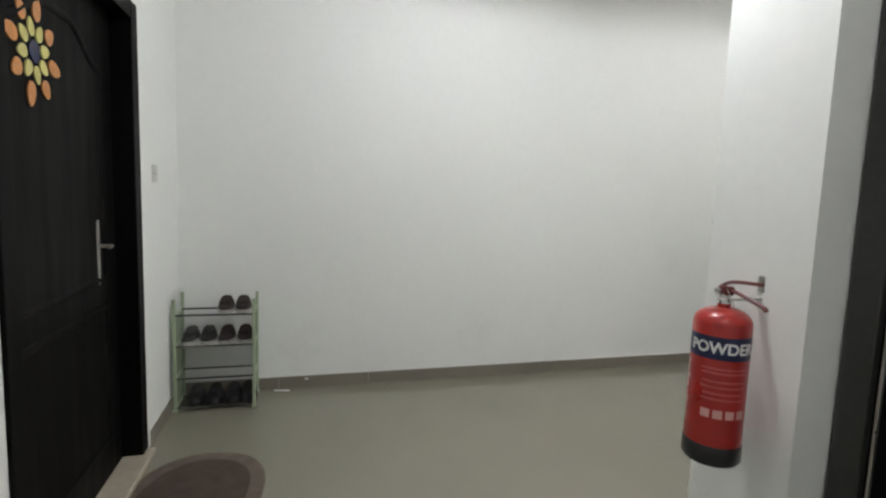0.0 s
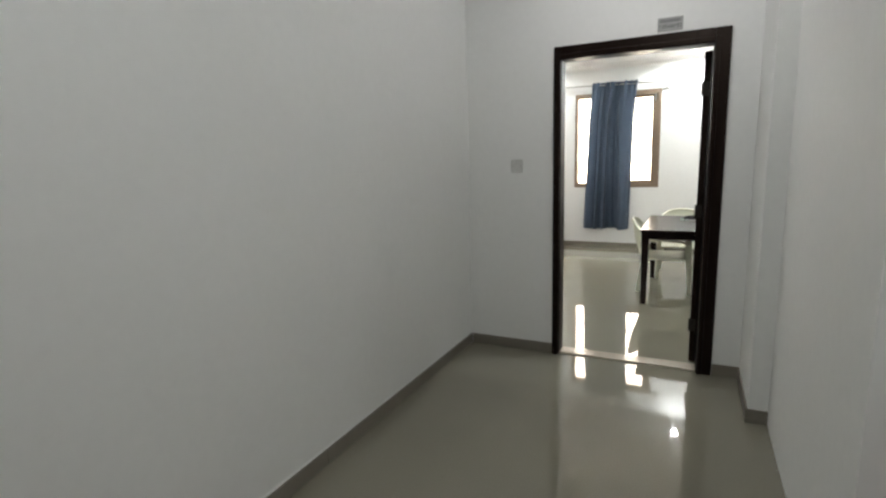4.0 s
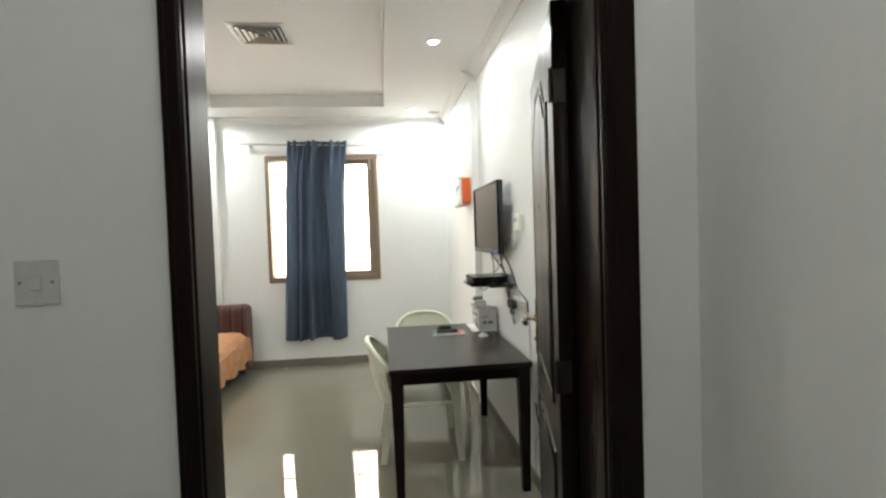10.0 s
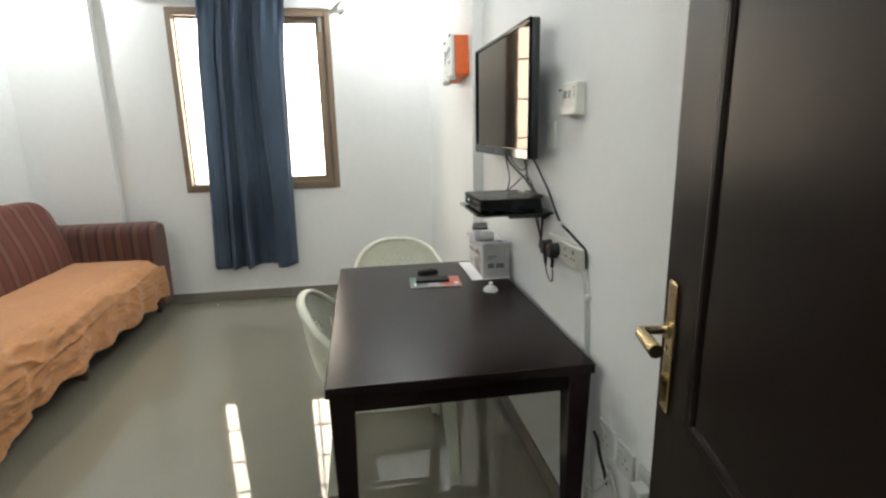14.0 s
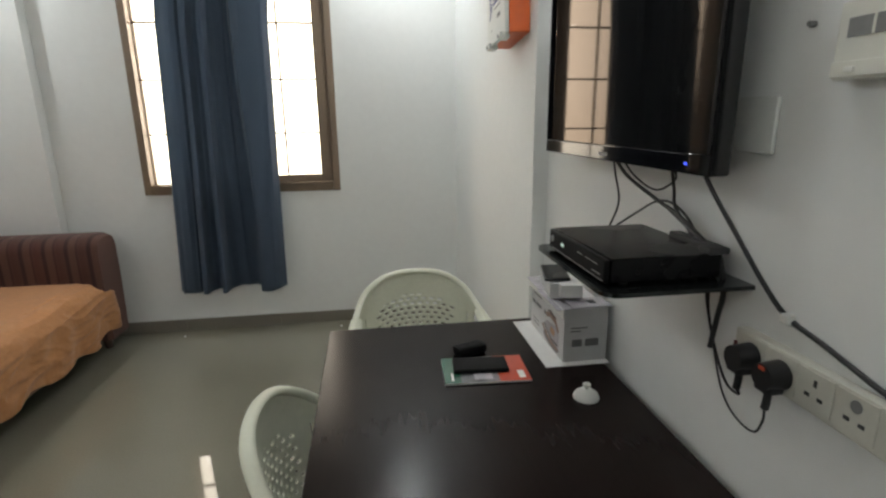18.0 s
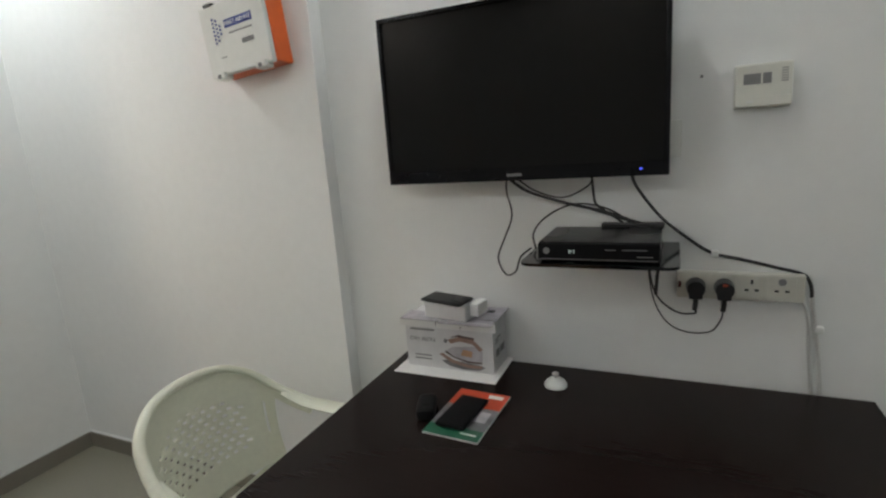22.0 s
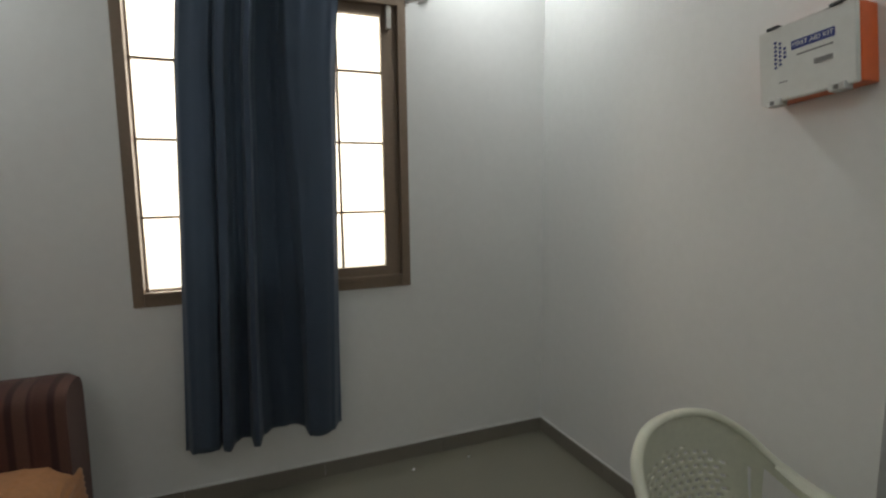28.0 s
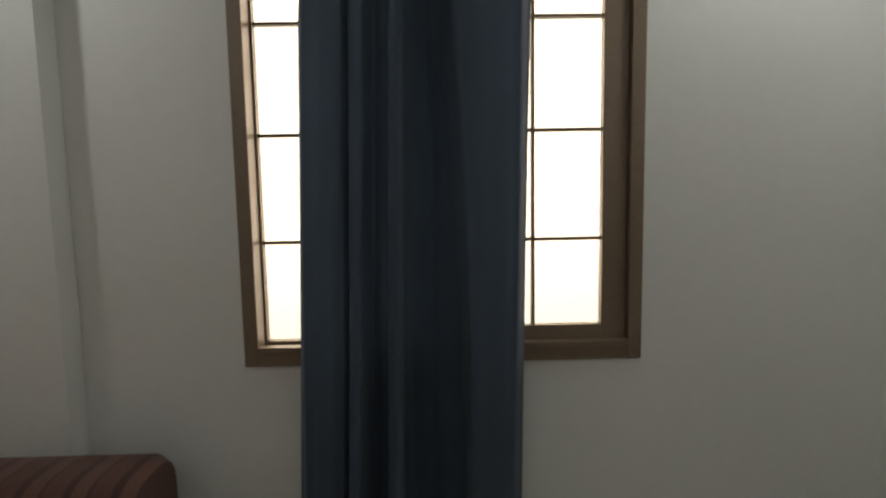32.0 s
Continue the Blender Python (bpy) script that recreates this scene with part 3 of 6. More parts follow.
# ---- window ----
def window():
    x0, x1, z0, z1 = WIN
    w = thing("window_1", ((x0 + x1) / 2, NORTH, z0), "brown aluminium sliding window with glazing bars, daylight outside", "window", "", "structure")
    o = Vector(((x0 + x1) / 2, NORTH, z0))
    loc = lambda p: tuple(Vector(p) - o)  # noqa: E731
    fd, fy = 0.045, NORTH - 0.012
    for lo, hi in (((x0, fy, z0), (x0 + fd, NORTH + 0.11, z1)), ((x1 - fd, fy, z0), (x1, NORTH + 0.11, z1)), ((x0 + fd, fy, z0), (x1 - fd, NORTH + 0.11, z0 + fd)), ((x0 + fd, fy, z1 - fd), (x1 - fd, NORTH + 0.11, z1))):
        part("window_frame", boxes((loc(lo), loc(hi)), bev=0.004), WINFRAME, w)
    lip = 0.018
    for lo, hi in (((x0 + fd, fy - 0.006, z0 + fd), (x1 - fd, fy + 0.03, z0 + fd + lip)), ((x0 + fd, fy - 0.006, z1 - fd - lip), (x1 - fd, fy + 0.03, z1 - fd))):
        part("track", boxes((loc(lo), loc(hi)), bev=0.002), WINFRAME, w)
    mid = (x0 + x1) / 2
    # the right-hand sash runs in front, the left-hand one behind it
    for sx0, sx1, sy, bot, rail in ((mid - 0.05, x1 - fd, NORTH + 0.012, 1.027, 0.06), (x0 + 0.03, mid + 0.05, NORTH + 0.06, 1.018, 0.022)):
        sash = part("sash", boxes((loc((sx0, sy, bot - 0.02)), loc((sx0 + rail, sy + 0.035, z1 - fd - 0.006))), (loc((sx1 - rail - 0.02, sy, bot - 0.02)), loc((sx1, sy + 0.035, z1 - fd - 0.006))), (loc((sx0 + rail, sy, bot - 0.02)), loc((sx1 - rail - 0.02, sy + 0.035, bot + rail - 0.003))), (loc((sx0 + rail, sy, z1 - fd - 0.006 - rail)), loc((sx1 - rail - 0.02, sy + 0.035, z1 - fd - 0.006))), bev=0.003), WINFRAME, w)
        gx0, gx1, gz0, gz1 = sx0 + rail, sx1 - rail - 0.02, bot + rail - 0.003, z1 - fd - 0.006 - rail
        pane = part("pane", boxes((loc((gx0, sy + 0.015, gz0)), loc((gx1, sy + 0.02, gz1)))), GLASS, sash, "clear glass pane", False)
        pane.visible_shadow = False
        for bx in (gx1 - 0.222, gx1 - 0.444) if sx0 > x0 + 0.1 else (gx0 + 0.30,):
            part("glazing_bar", boxes((loc((bx - 0.006, sy + 0.004, gz0)), loc((bx + 0.006, sy + 0.03, gz1))), bev=0.002), WINFRAME, sash)
        for bz in (1.365, 1.712, 2.06):
            part("glazing_bar", boxes((loc((gx0, sy + 0.006, bz - 0.006)), loc((gx1, sy + 0.028, bz + 0.006))), bev=0.002), WINFRAME, sash)
    part("sash_latch", boxes((loc((x1 - 0.10, NORTH - 0.008, 2.27)), loc((x1 - 0.075, NORTH + 0.02, 2.40))), bev=0.003), ALUMINIUM, w, "small metal sash latch")
    return w


window()


def backdrop_sky():
    m = bpy.data.materials.new("hazy_daylight_sky")
    m.use_nodes = True
    nt = m.node_tree
    b = nt.nodes["Principled BSDF"]
    tc, sep, mr, cr = (nt.nodes.new("ShaderNode" + k) for k in ("TexCoord", "SeparateXYZ", "MapRange", "ValToRGB"))
    nt.links.new(tc.outputs["Object"], sep.inputs[0])
    mr.inputs[1].default_value, mr.inputs[2].default_value = -1.0, 3.0
    nt.links.new(sep.outputs["Z"], mr.inputs[0])
    nt.links.new(mr.outputs[0], cr.inputs[0])
    cr.color_ramp.elements[0].color, cr.color_ramp.elements[0].position = (0.40, 0.355, 0.30, 1), 0.22
    cr.color_ramp.elements[1].color, cr.color_ramp.elements[1].position = (1.0, 0.83, 0.67, 1), 0.75
    for at, tone in ((0.38, (0.50, 0.44, 0.36, 1)), (0.50, (0.90, 0.72, 0.55, 1))):
        cr.color_ramp.elements.new(at).color = tone
    nt.links.new(cr.outputs[0], b.inputs["Emission Color"])
    b.inputs["Base Color"].default_value = (0.5, 0.5, 0.5, 1)
    b.inputs["Emission Strength"].default_value = SKY_GLOW
    structure("backdrop_sky", boxes(((-8, 8.9, -4), (5, 8.95, 7))), m, "bright hazy sky above a sandy street", "backdrop")


backdrop_sky()


# ---- entrance door ----
def arch_line(x0, x1, z0, z1, rise, n=18):
    """A panel outline with a cathedral top: flat shoulders and a rounded peak."""
    pts = [(x0, z0), (x1, z0), (x1, z1)]
    for i in range(1, n):
        t = i / n
        s = max(0.0, min(1.0, (0.5 - abs(t - 0.5)) / 0.34 - 0.12))
        pts.append((x1 + (x0 - x1) * t, z1 + rise * (s * s * (3 - 2 * s))))
    return pts + [(x0, z1)]


def entrance_door():
    d = thing("door_1", (-0.749, 0.1, 0), "dark brown varnished panel door standing wide open", "door", "", "structure")
    o = Vector((-0.749, 0.1, 0))

    def put(name, lo, hi, parent=d, bev=0.003, mat=DARKWOOD, label=""):
        return part(name, boxes((tuple(Vector(lo) - o), tuple(Vector(hi) - o)), bev=bev), mat, parent, label)

    x0, x1, zt = DOOR
    c0, c1, deep = -1.235, -0.305, 0.128                  # clear opening, depth of the frame
    for f0, f1, a0, a1, b0, b1 in ((x0, c0, x0 - 0.010, c0 - 0.004, c0 - 0.034, c0 - 0.006), (c1, x1, c1 + 0.004, x1 + 0.012, c1 + 0.006, c1 + 0.034)):
        put("jamb", (f0, 0.0, 0), (f1, deep if f0 == x0 else 0.196, zt - 0.045))
        put("architrave", (a0, -0.022, 0), (a1, 0.0, zt + 0.038), bev=0.006)
        put("architrave_bead", (b0, -0.030, 0), (b1, -0.022, zt - 0.012), bev=0.004)
    put("head", (x0, 0.0, zt - 0.045), (x1, deep, zt))
    put("head_architrave", (c0 - 0.004, -0.022, zt - 0.05), (c1 + 0.004, 0.0, zt + 0.038), bev=0.006)
    put("head_architrave_bead", (c0 - 0.004, -0.030, zt - 0.044), (c1 + 0.004, -0.022, zt - 0.014), bev=0.004)
    # the leaf, hinged on the right jamb and swung against the wall
    w, h, t = 0.93, 2.10, 0.042
    leaf = part("leaf", boxes(((0, -t / 2, 0.012), (w, t / 2, 0.012 + h)), bev=0.003), DARKWOOD, d)
    leaf.matrix_local = Matrix.Translation(Vector((-0.332, 0.173, 0)) - o) @ Matrix.Rotation(radians(76.85), 4, "Z")
    flip = Matrix.Rotation(radians(180), 4, "Z")
    for face in (0, 1):
        m = (Matrix.Translation((0, -t / 2, 0)) if face else flip @ Matrix.Translation((-w, -t / 2, 0)))
        up = ridge(bmesh.new(), arch_line(0.16, w - 0.16, 0.965, 1.865, 0.13), 0.026, 0.0065, m)
        part("upper_moulding", up, DARKWOOD, leaf)
        part("lower_moulding", ridge(bmesh.new(), [(0.145, 0.17), (w - 0.145, 0.17), (w - 0.145, 0.80), (0.145, 0.80)], 0.026, 0.0065, m), DARKWOOD, leaf)
        inner = arch_line(0.192, w - 0.192, 0.997, 1.838, 0.125)
        part("upper_panel", prism(bmesh.new(), inner, -0.006, m), DARKWOOD, leaf)
        part("lower_panel", prism(bmesh.new(), [(0.177, 0.202), (w - 0.177, 0.202), (w - 0.177, 0.768), (0.177, 0.768)], -0.006, m), DARKWOOD, leaf)
        s = -1 if face else 1
        hx = w - 0.048
        plate = bmesh.new()
        box(plate, (hx - 0.02, min(s * t / 2, s * (t / 2 + 0.006)), 0.934), (hx + 0.02, max(s * t / 2, s * (t / 2 + 0.006)), 1.184), 0.005)
        handle = part("door_handle", plate, BRASS, leaf, "polished brass lever handle on a long plate")
        lever = bmesh.new()
        y1 = s * (t / 2 + 0.058)
        tube(lever, [(hx, s * t / 2, 1.092), (hx, s * (t / 2 + 0.02), 1.092), (hx, s * (t / 2 + 0.045), 1.092), (hx - 0.003, y1 - s * 0.004, 1.092), (hx - 0.014, y1, 1.091), (hx - 0.045, y1 - s * 0.001, 1.090), (hx - 0.082, y1 - s * 0.003, 1.087)], lambda q: 0.008 if q < 0.4 else 0.008 + 0.008 * (q - 0.4), 14)
        part("lever", lever, BRASS, handle)
        part("cylinder_lock", rod(bmesh.new(), (hx, s * t / 2, 1.0), (hx, s * (t / 2 + 0.013), 1.0), 0.0085), BRASS, handle)
        part("rose", rod(bmesh.new(), (hx, s * t / 2, 1.092), (hx, s * (t / 2 + 0.013), 1.092), 0.0155), BRASS, handle)
        part("plate_screw", rod(bmesh.new(), (hx, s * t / 2, 1.17), (hx, s * (t / 2 + 0.008), 1.17), 0.004, seg=8), BRASS, handle)
        part("peephole", lathe(bmesh.new(), [(0.003, 0.0), (0.014, 0.0), (0.014, 0.004), (0.010, 0.008), (0.006, 0.008), (0.003, 0.004)], 20, Matrix.Translation((0.487, s * t / 2, 1.577)) @ pose(0, 0, 0, -90 * s)), PEEPMETAL, leaf, "small dull metal peephole")
    part("lock_face", boxes(((w - 0.001, -0.011, 0.95), (w + 0.0015, 0.011, 1.16))), BRASS, leaf, "brass lock edge plate")
    for hz in (0.28, 1.08, 1.88):
        hinge = rod(bmesh.new(), (-0.004, t / 2 + 0.004, hz - 0.045), (-0.004, t / 2 + 0.004, hz + 0.045), 0.0065)
        box(hinge, (-0.0015, -0.014, hz - 0.045), (0.0, t / 2, hz + 0.045))
        part("hinge", hinge, BRONZE, leaf, "dark bronze butt hinge")
    return d


entrance_door()
structure("door_sill", boxes(((-1.234, 0.012, 0), (-0.306, 0.13, 0.014)), bev=0.003), MARBLE, "cream marble threshold strip under the entrance door", "threshold")


def neighbour_door():
    """The dark closed door at the end of the corridor."""
    d = thing("door_2", (-0.55, END, 0), "near-black closed door in a recess with a flower decal", "door", "", "structure")
    for a, b in (((-0.61, -0.24, 0), (-0.52, 0.012, 2.2)), ((0.53, -0.24, 0), (0.61, 0.012, 2.2)), ((-0.52, -0.24, 2.12), (0.53, 0.012, 2.2))):
        part("door_frame", boxes((a, b), bev=0.005), DOORBLACK, d)
    leaf = part("leaf", boxes(((-0.52, -0.125, 0.03), (0.53, -0.08, 2.12)), bev=0.003), DOORBLACK, d)
    part("moulding", ridge(bmesh.new(), arch_line(-0.38, 0.39, 0.95, 1.85, 0.12), 0.035, -0.007, Matrix.Translation((0, -0.08, 0))), DOORBLACK, leaf)
    part("moulding", ridge(bmesh.new(), [(-0.38, 0.2), (0.39, 0.2), (0.39, 0.82), (-0.38, 0.82)], 0.035, -0.007, Matrix.Translation((0, -0.08, 0))), DOORBLACK, leaf)
    hx = -0.305
    plate = part("door_handle", boxes(((hx - 0.014, -0.08, 0.93), (hx + 0.014, -0.074, 1.21)), bev=0.004), ALUMINIUM, leaf, "slim satin metal handle plate")
    part("lever", tube(bmesh.new(), [(hx, -0.075, 1.10), (hx, -0.03, 1.10), (hx + 0.012, -0.024, 1.10), (hx + 0.034, -0.024, 1.098)], 0.008, 10), ALUMINIUM, plate)
    return d


neighbour_door()


def flower_decal():
    f = thing("flower_decal", (-0.915, END - 0.076, 1.79), "orange and yellow petal flower decal stuck on the black door", "wall decal")

    def petal(a, r0, r1, w):
        n = 12
        mid, half = (r0 + r1) / 2, (r1 - r0) / 2
        out = []
        for i in range(n):
            q = i * math.tau / n
            rr = mid + half * math.cos(q)
            ww = w * math.sin(q) * (1.0 - 0.25 * math.cos(q))
            out.append((rr * math.cos(a) - ww * math.sin(a), rr * math.sin(a) + ww * math.cos(a)))
        return prism(bmesh.new(), out, 0.004)

    for k in range(8):
        a = k * math.tau / 8 + 0.2
        part("outer_petal", petal(a, 0.10, 0.185 - 0.02 * (k % 2), 0.026), PETALORANGE, f)
    for k in range(8):
        a = k * math.tau / 8 + 0.58
        part("inner_petal", petal(a, 0.045, 0.105, 0.021), PETALYELLOW, f)
    part("centre", petal(0, -0.035, 0.035, 0.035), NAVY, f, "dark blue flower centre")
    return f


flower_decal().matrix_world = pose(-0.37, END - 0.0775, 1.785)
structure("door_step", boxes(((-1.15, END - 0.08, 0), (0.05, END + 0.05, 0.035)), bev=0.006), MARBLE, "worn cream marble door step", "threshold")


def lift_door():
    d = thing("door_3", (0.945, -2.345, 0), "dark grey metal door in a rough plaster reveal", "door", "", "structure")
    for a, b in (((-0.57, -0.075, 0), (-0.47, 0.0, 2.3)), ((0.47, -0.075, 0), (0.57, 0.0, 2.3)), ((-0.47, -0.075, 2.2), (0.47, 0.0, 2.3))):
        part("door_frame", boxes((a, b), bev=0.006), GREYSTEEL, d)
    for a, b in (((-0.47, -0.05, 0.01), (-0.003, -0.01, 2.2)), ((0.003, -0.05, 0.01), (0.47, -0.01, 2.2))):
        part("leaf", boxes((a, b), bev=0.004), DOORBLACK, d)
    part("edge_bead", boxes(((-0.455, -0.062, 0.02), (-0.445, -0.05, 2.19)), bev=0.002), ALUMINIUM, d, "thin bright metal bead")
    return d


lift_door()


# ---- things: dining end of the living room ----
def dining_table():
    x0, x1, y0, y1 = -0.822, -0.015, 1.59, 2.905
    t = thing("dining_table", ((x0 + x1) / 2, (y0 + y1) / 2, 0), "dark espresso wooden dining table pushed against the wall", "table")
    a, b = (x1 - x0) / 2, (y1 - y0) / 2
    part("tabletop", boxes(((-a, -b, 0.718), (a, b, 0.75)), bev=0.003), TABLEWOOD, t)
    for sx in (-1, 1):
        part("apron", boxes(((sx * (a - 0.045) - 0.01, -b + 0.07, 0.655), (sx * (a - 0.045) + 0.01, b - 0.07, 0.718))), TABLEWOOD, t)
        part("apron", boxes(((-a + 0.07, sx * (b - 0.04) - 0.01, 0.655), (a - 0.07, sx * (b - 0.04) + 0.01, 0.718))), TABLEWOOD, t)
        for sy in (-1, 1):
            bm = boxes(((-0.036, -0.036, 0), (0.036, 0.036, 0.718)), bev=0.003)
            for v in bm.verts:
                k = 0.62 + 0.38 * min(1, v.co.z / 0.66)
                v.co.x, v.co.y = sx * (a - 0.045) + (v.co.x - sx * 0.0) * k, sy * (b - 0.045) + v.co.y * k
            part("leg", bm, TABLEWOOD, t)
    return t


dining_table()


def plastic_chair(at, rz, label, tall=0.975):
    """A moulded garden armchair; local -y is its front."""
    c = thing("plastic_armchair", at, label, "chair", "plastic chairs at the table", "", rz)
    c.scale = (1, 1, tall)

    half_rim = [(0.282, 0.06, 0.640), (0.278, 0.13, 0.665), (0.258, 0.20, 0.715), (0.220, 0.262, 0.778), (0.150, 0.305, 0.830), (0.075, 0.325, 0.850)]
    half_low = [(0.238, 0.06, 0.42), (0.236, 0.11, 0.42), (0.226, 0.155, 0.42), (0.195, 0.20, 0.42), (0.125, 0.232, 0.42), (0.06, 0.246, 0.42)]
    mirror = lambda pts: [(-x, y, z) for x, y, z in pts]  # noqa: E731
    rim = smooth_line(mirror(half_rim) + [(0, 0.33, 0.855)] + half_rim[::-1], 8)
    low = smooth_line(mirror(half_low) + [(0, 0.25, 0.42)] + half_low[::-1], 8)
    nu, nv = len(rim) - 1, 72

    def back(u, v):
        i = min(int(round(u * nu)), nu)
        p = low[i].lerp(rim[i], v)
        return p + Vector((0, 0.018 * math.sin(math.pi * v), 0))

    def holes(i, j):
        s, v = abs(2 * (i + 0.5) / nu - 1), (j + 0.5) / nv
        if s > 0.66 and v < 0.84:
            return True
        if 0.555 < s < 0.58 and 0.35 < v < 0.72:
            return True
        if s < 0.42 and 0.20 < v < 0.74 - 0.6 * s * s:
            return (i + 2 * ((j // 4) % 2)) % 4 < 2 and j % 4 < 2
        return False

    thicken(part("backrest", sheet(bmesh.new(), nu, nv, back, holes), CHAIR_PLASTIC, c), 0.007)
    part("back_rim", tube(bmesh.new(), rim, 0.018, 12, 1, flat=0.8), CHAIR_PLASTIC, c)

    def seat(u, v):
        s = 2 * u - 1
        w = 0.245 - 0.02 * v
        dip = 0.022 * (1 - s * s) * math.sin(math.pi * min(1, v * 1.05)) + 0.03 * max(0, (0.1 - v) / 0.1) ** 2
        return Vector((s * w, -0.23 + 0.445 * v, 0.425 - 0.012 * v - dip))

    thicken(part("seat", sheet(bmesh.new(), 20, 20, seat), CHAIR_PLASTIC, c), 0.006)
    apron = [(-0.24, 0.20, 0.405), (-0.255, 0.0, 0.405), (-0.25, -0.2, 0.41), (-0.2, -0.235, 0.408), (0, -0.245, 0.405), (0.2, -0.235, 0.408), (0.25, -0.2, 0.41), (0.255, 0.0, 0.405), (0.24, 0.20, 0.405)]
    part("seat_rim", tube(bmesh.new(), apron, 0.012, 8, 4), CHAIR_PLASTIC, c)
    for s in (-1, 1):
        arm = bmesh.new()
        line = smooth_line([(s * 0.268, 0.165, 0.688), (s * 0.28, 0.09, 0.652), (s * 0.287, 0.0, 0.637), (s * 0.285, -0.14, 0.63), (s * 0.275, -0.205, 0.615), (s * 0.268, -0.235, 0.575)], 6)
        prev = None
        for i, p in enumerate(line):
            k = i / (len(line) - 1)
            w = 0.024 + 0.012 * math.sin(math.pi * k)
            ring = [arm.verts.new(p + Vector((w * math.cos(q), 0, 0.012 * math.sin(q)))) for q in [j * math.tau / 10 for j in range(10)]]
            if prev:
                for j in range(10):
                    arm.faces.new((prev[j], prev[(j + 1) % 10], ring[(j + 1) % 10], ring[j]))
            else:
                arm.faces.new(ring)
            prev = ring
        arm.faces.new(prev[::-1])
        part("arm", arm, CHAIR_PLASTIC, c)

        def leg(x0, y0, z0, x1, y1, wa, wb):
            bm = bmesh.new()
            n, rows = 6, []
            for i in range(n + 1):
                k = i / n
                p = Vector((x0 + (x1 - x0) * k, y0 + (y1 - y0) * k, z0 * (1 - k)))
                w = wa + (wb - wa) * k
                rows.append([bm.verts.new(p + Vector(q)) for q in ((-s * w, -0.006, 0), (0, -w * 0.55, 0), (s * 0.006, -w * 0.3, 0), (s * 0.006, w * 0.9, 0), (-s * 0.004, w * 0.9, 0), (-s * 0.004, 0.004, 0), (-s * w, 0.004, 0))])
            for u, w in zip(rows, rows[1:]):
                for k in range(7):
                    bm.faces.new((u[k], u[(k + 1) % 7], w[(k + 1) % 7], w[k]))
            bm.faces.new(rows[0])
            bm.faces.new(rows[-1][::-1])
            return bm

        part("leg", leg(s * 0.268, -0.245, 0.58, s * 0.285, -0.275, 0.045, 0.030), CHAIR_PLASTIC, c)
        part("leg", leg(s * 0.225, 0.17, 0.43, s * 0.255, 0.235, 0.045, 0.030), CHAIR_PLASTIC, c)
    return c


plastic_chair((-0.472, 3.14, 0), 3, "pale green-white moulded plastic armchair at the table's far end", 0.908)
plastic_chair((-0.632, 2.37, 0), 90, "pale green-white moulded plastic armchair tucked under the table's side", 0.905)


# ---- television corner ----
def television():
    t = thing("television", (-0.076, 2.473, 1.338), "black flat wall-mounted television, switched off", "television", rz=0.7)
    w, h = 0.403, 0.489
    body = bmesh.new()
    box(body, (0.0, -w, 0), (0.03, w, h), 0.006)
    part("casing", body, BLACKPLASTIC, t)
    part("back_cover", boxes(((0.03, -w + 0.10, 0.07), (0.055, w - 0.10, h - 0.09)), bev=0.01), BLACKPLASTIC, t)
    bz = 0.013
    for a, b in (((-0.012, -w, 0), (0.0, w, 0.038)), ((-0.012, -w, h - bz), (0.0, w, h)), ((-0.012, -w, 0.038), (0.0, -w + bz, h - bz)), ((-0.012, w - bz, 0.038), (0.0, w, h - bz))):
        part("bezel", boxes((a, b), bev=0.003), BEZEL, t)
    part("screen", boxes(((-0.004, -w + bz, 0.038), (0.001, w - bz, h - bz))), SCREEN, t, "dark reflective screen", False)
    part("maker_mark", boxes(((-0.0128, -0.022, 0.012), (-0.0118, 0.022, 0.020))), PRINTGREY, t, "pale maker's mark")
    part("power_light", boxes(((-0.0135, -w + 0.064, 0.0165), (-0.0118, -w + 0.0705, 0.0205))), LED, t, "small blue power light")
    part("wall_bracket", boxes(((0.055, -0.12, 0.12), (0.0905, 0.12, 0.34)), bev=0.003), GREYSTEEL, t, "steel wall bracket")
    return t


television()


def wall_shelf():
    s = thing("wall_shelf", (EAST, 2.232, 1.136), "small black glass wall shelf with rounded corners", "shelf")
    bm = bmesh.new()
    n, pts, r = 6, [], 0.03
    x0, y0, y1 = -0.288, -0.19, 0.186
    pts = [(0, y0)] + [(x0 + r - r * math.sin(radians(90 * i / n)), y0 + r - r * math.cos(radians(90 * i / n))) for i in range(n + 1)] + [(x0 + r - r * math.cos(radians(90 * i / n)), y1 - r + r * math.sin(radians(90 * i / n))) for i in range(n + 1)] + [(0, y1)]
    top, bot = [bm.verts.new((x, y, 0.008)) for x, y in pts], [bm.verts.new((x, y, 0.0)) for x, y in pts]
    bm.faces.new(top)
    bm.faces.new(bot[::-1])
    for i in range(len(pts)):
        j = (i + 1) % len(pts)
        bm.faces.new((top[i], bot[i], bot[j], top[j]))
    part("glass_plate", bm, SHELFGLASS, s)
    for y in (-0.14, 0.14):
        part("bracket", boxes(((-0.16, y - 0.012, -0.016), (0.0, y + 0.012, -0.0005)), bev=0.003), GREYSTEEL, s)
    part("wall_rail", boxes(((-0.012, -0.12, -0.03), (0.0, 0.12, -0.0165)), bev=0.002), GREYSTEEL, s)
    return s


wall_shelf()


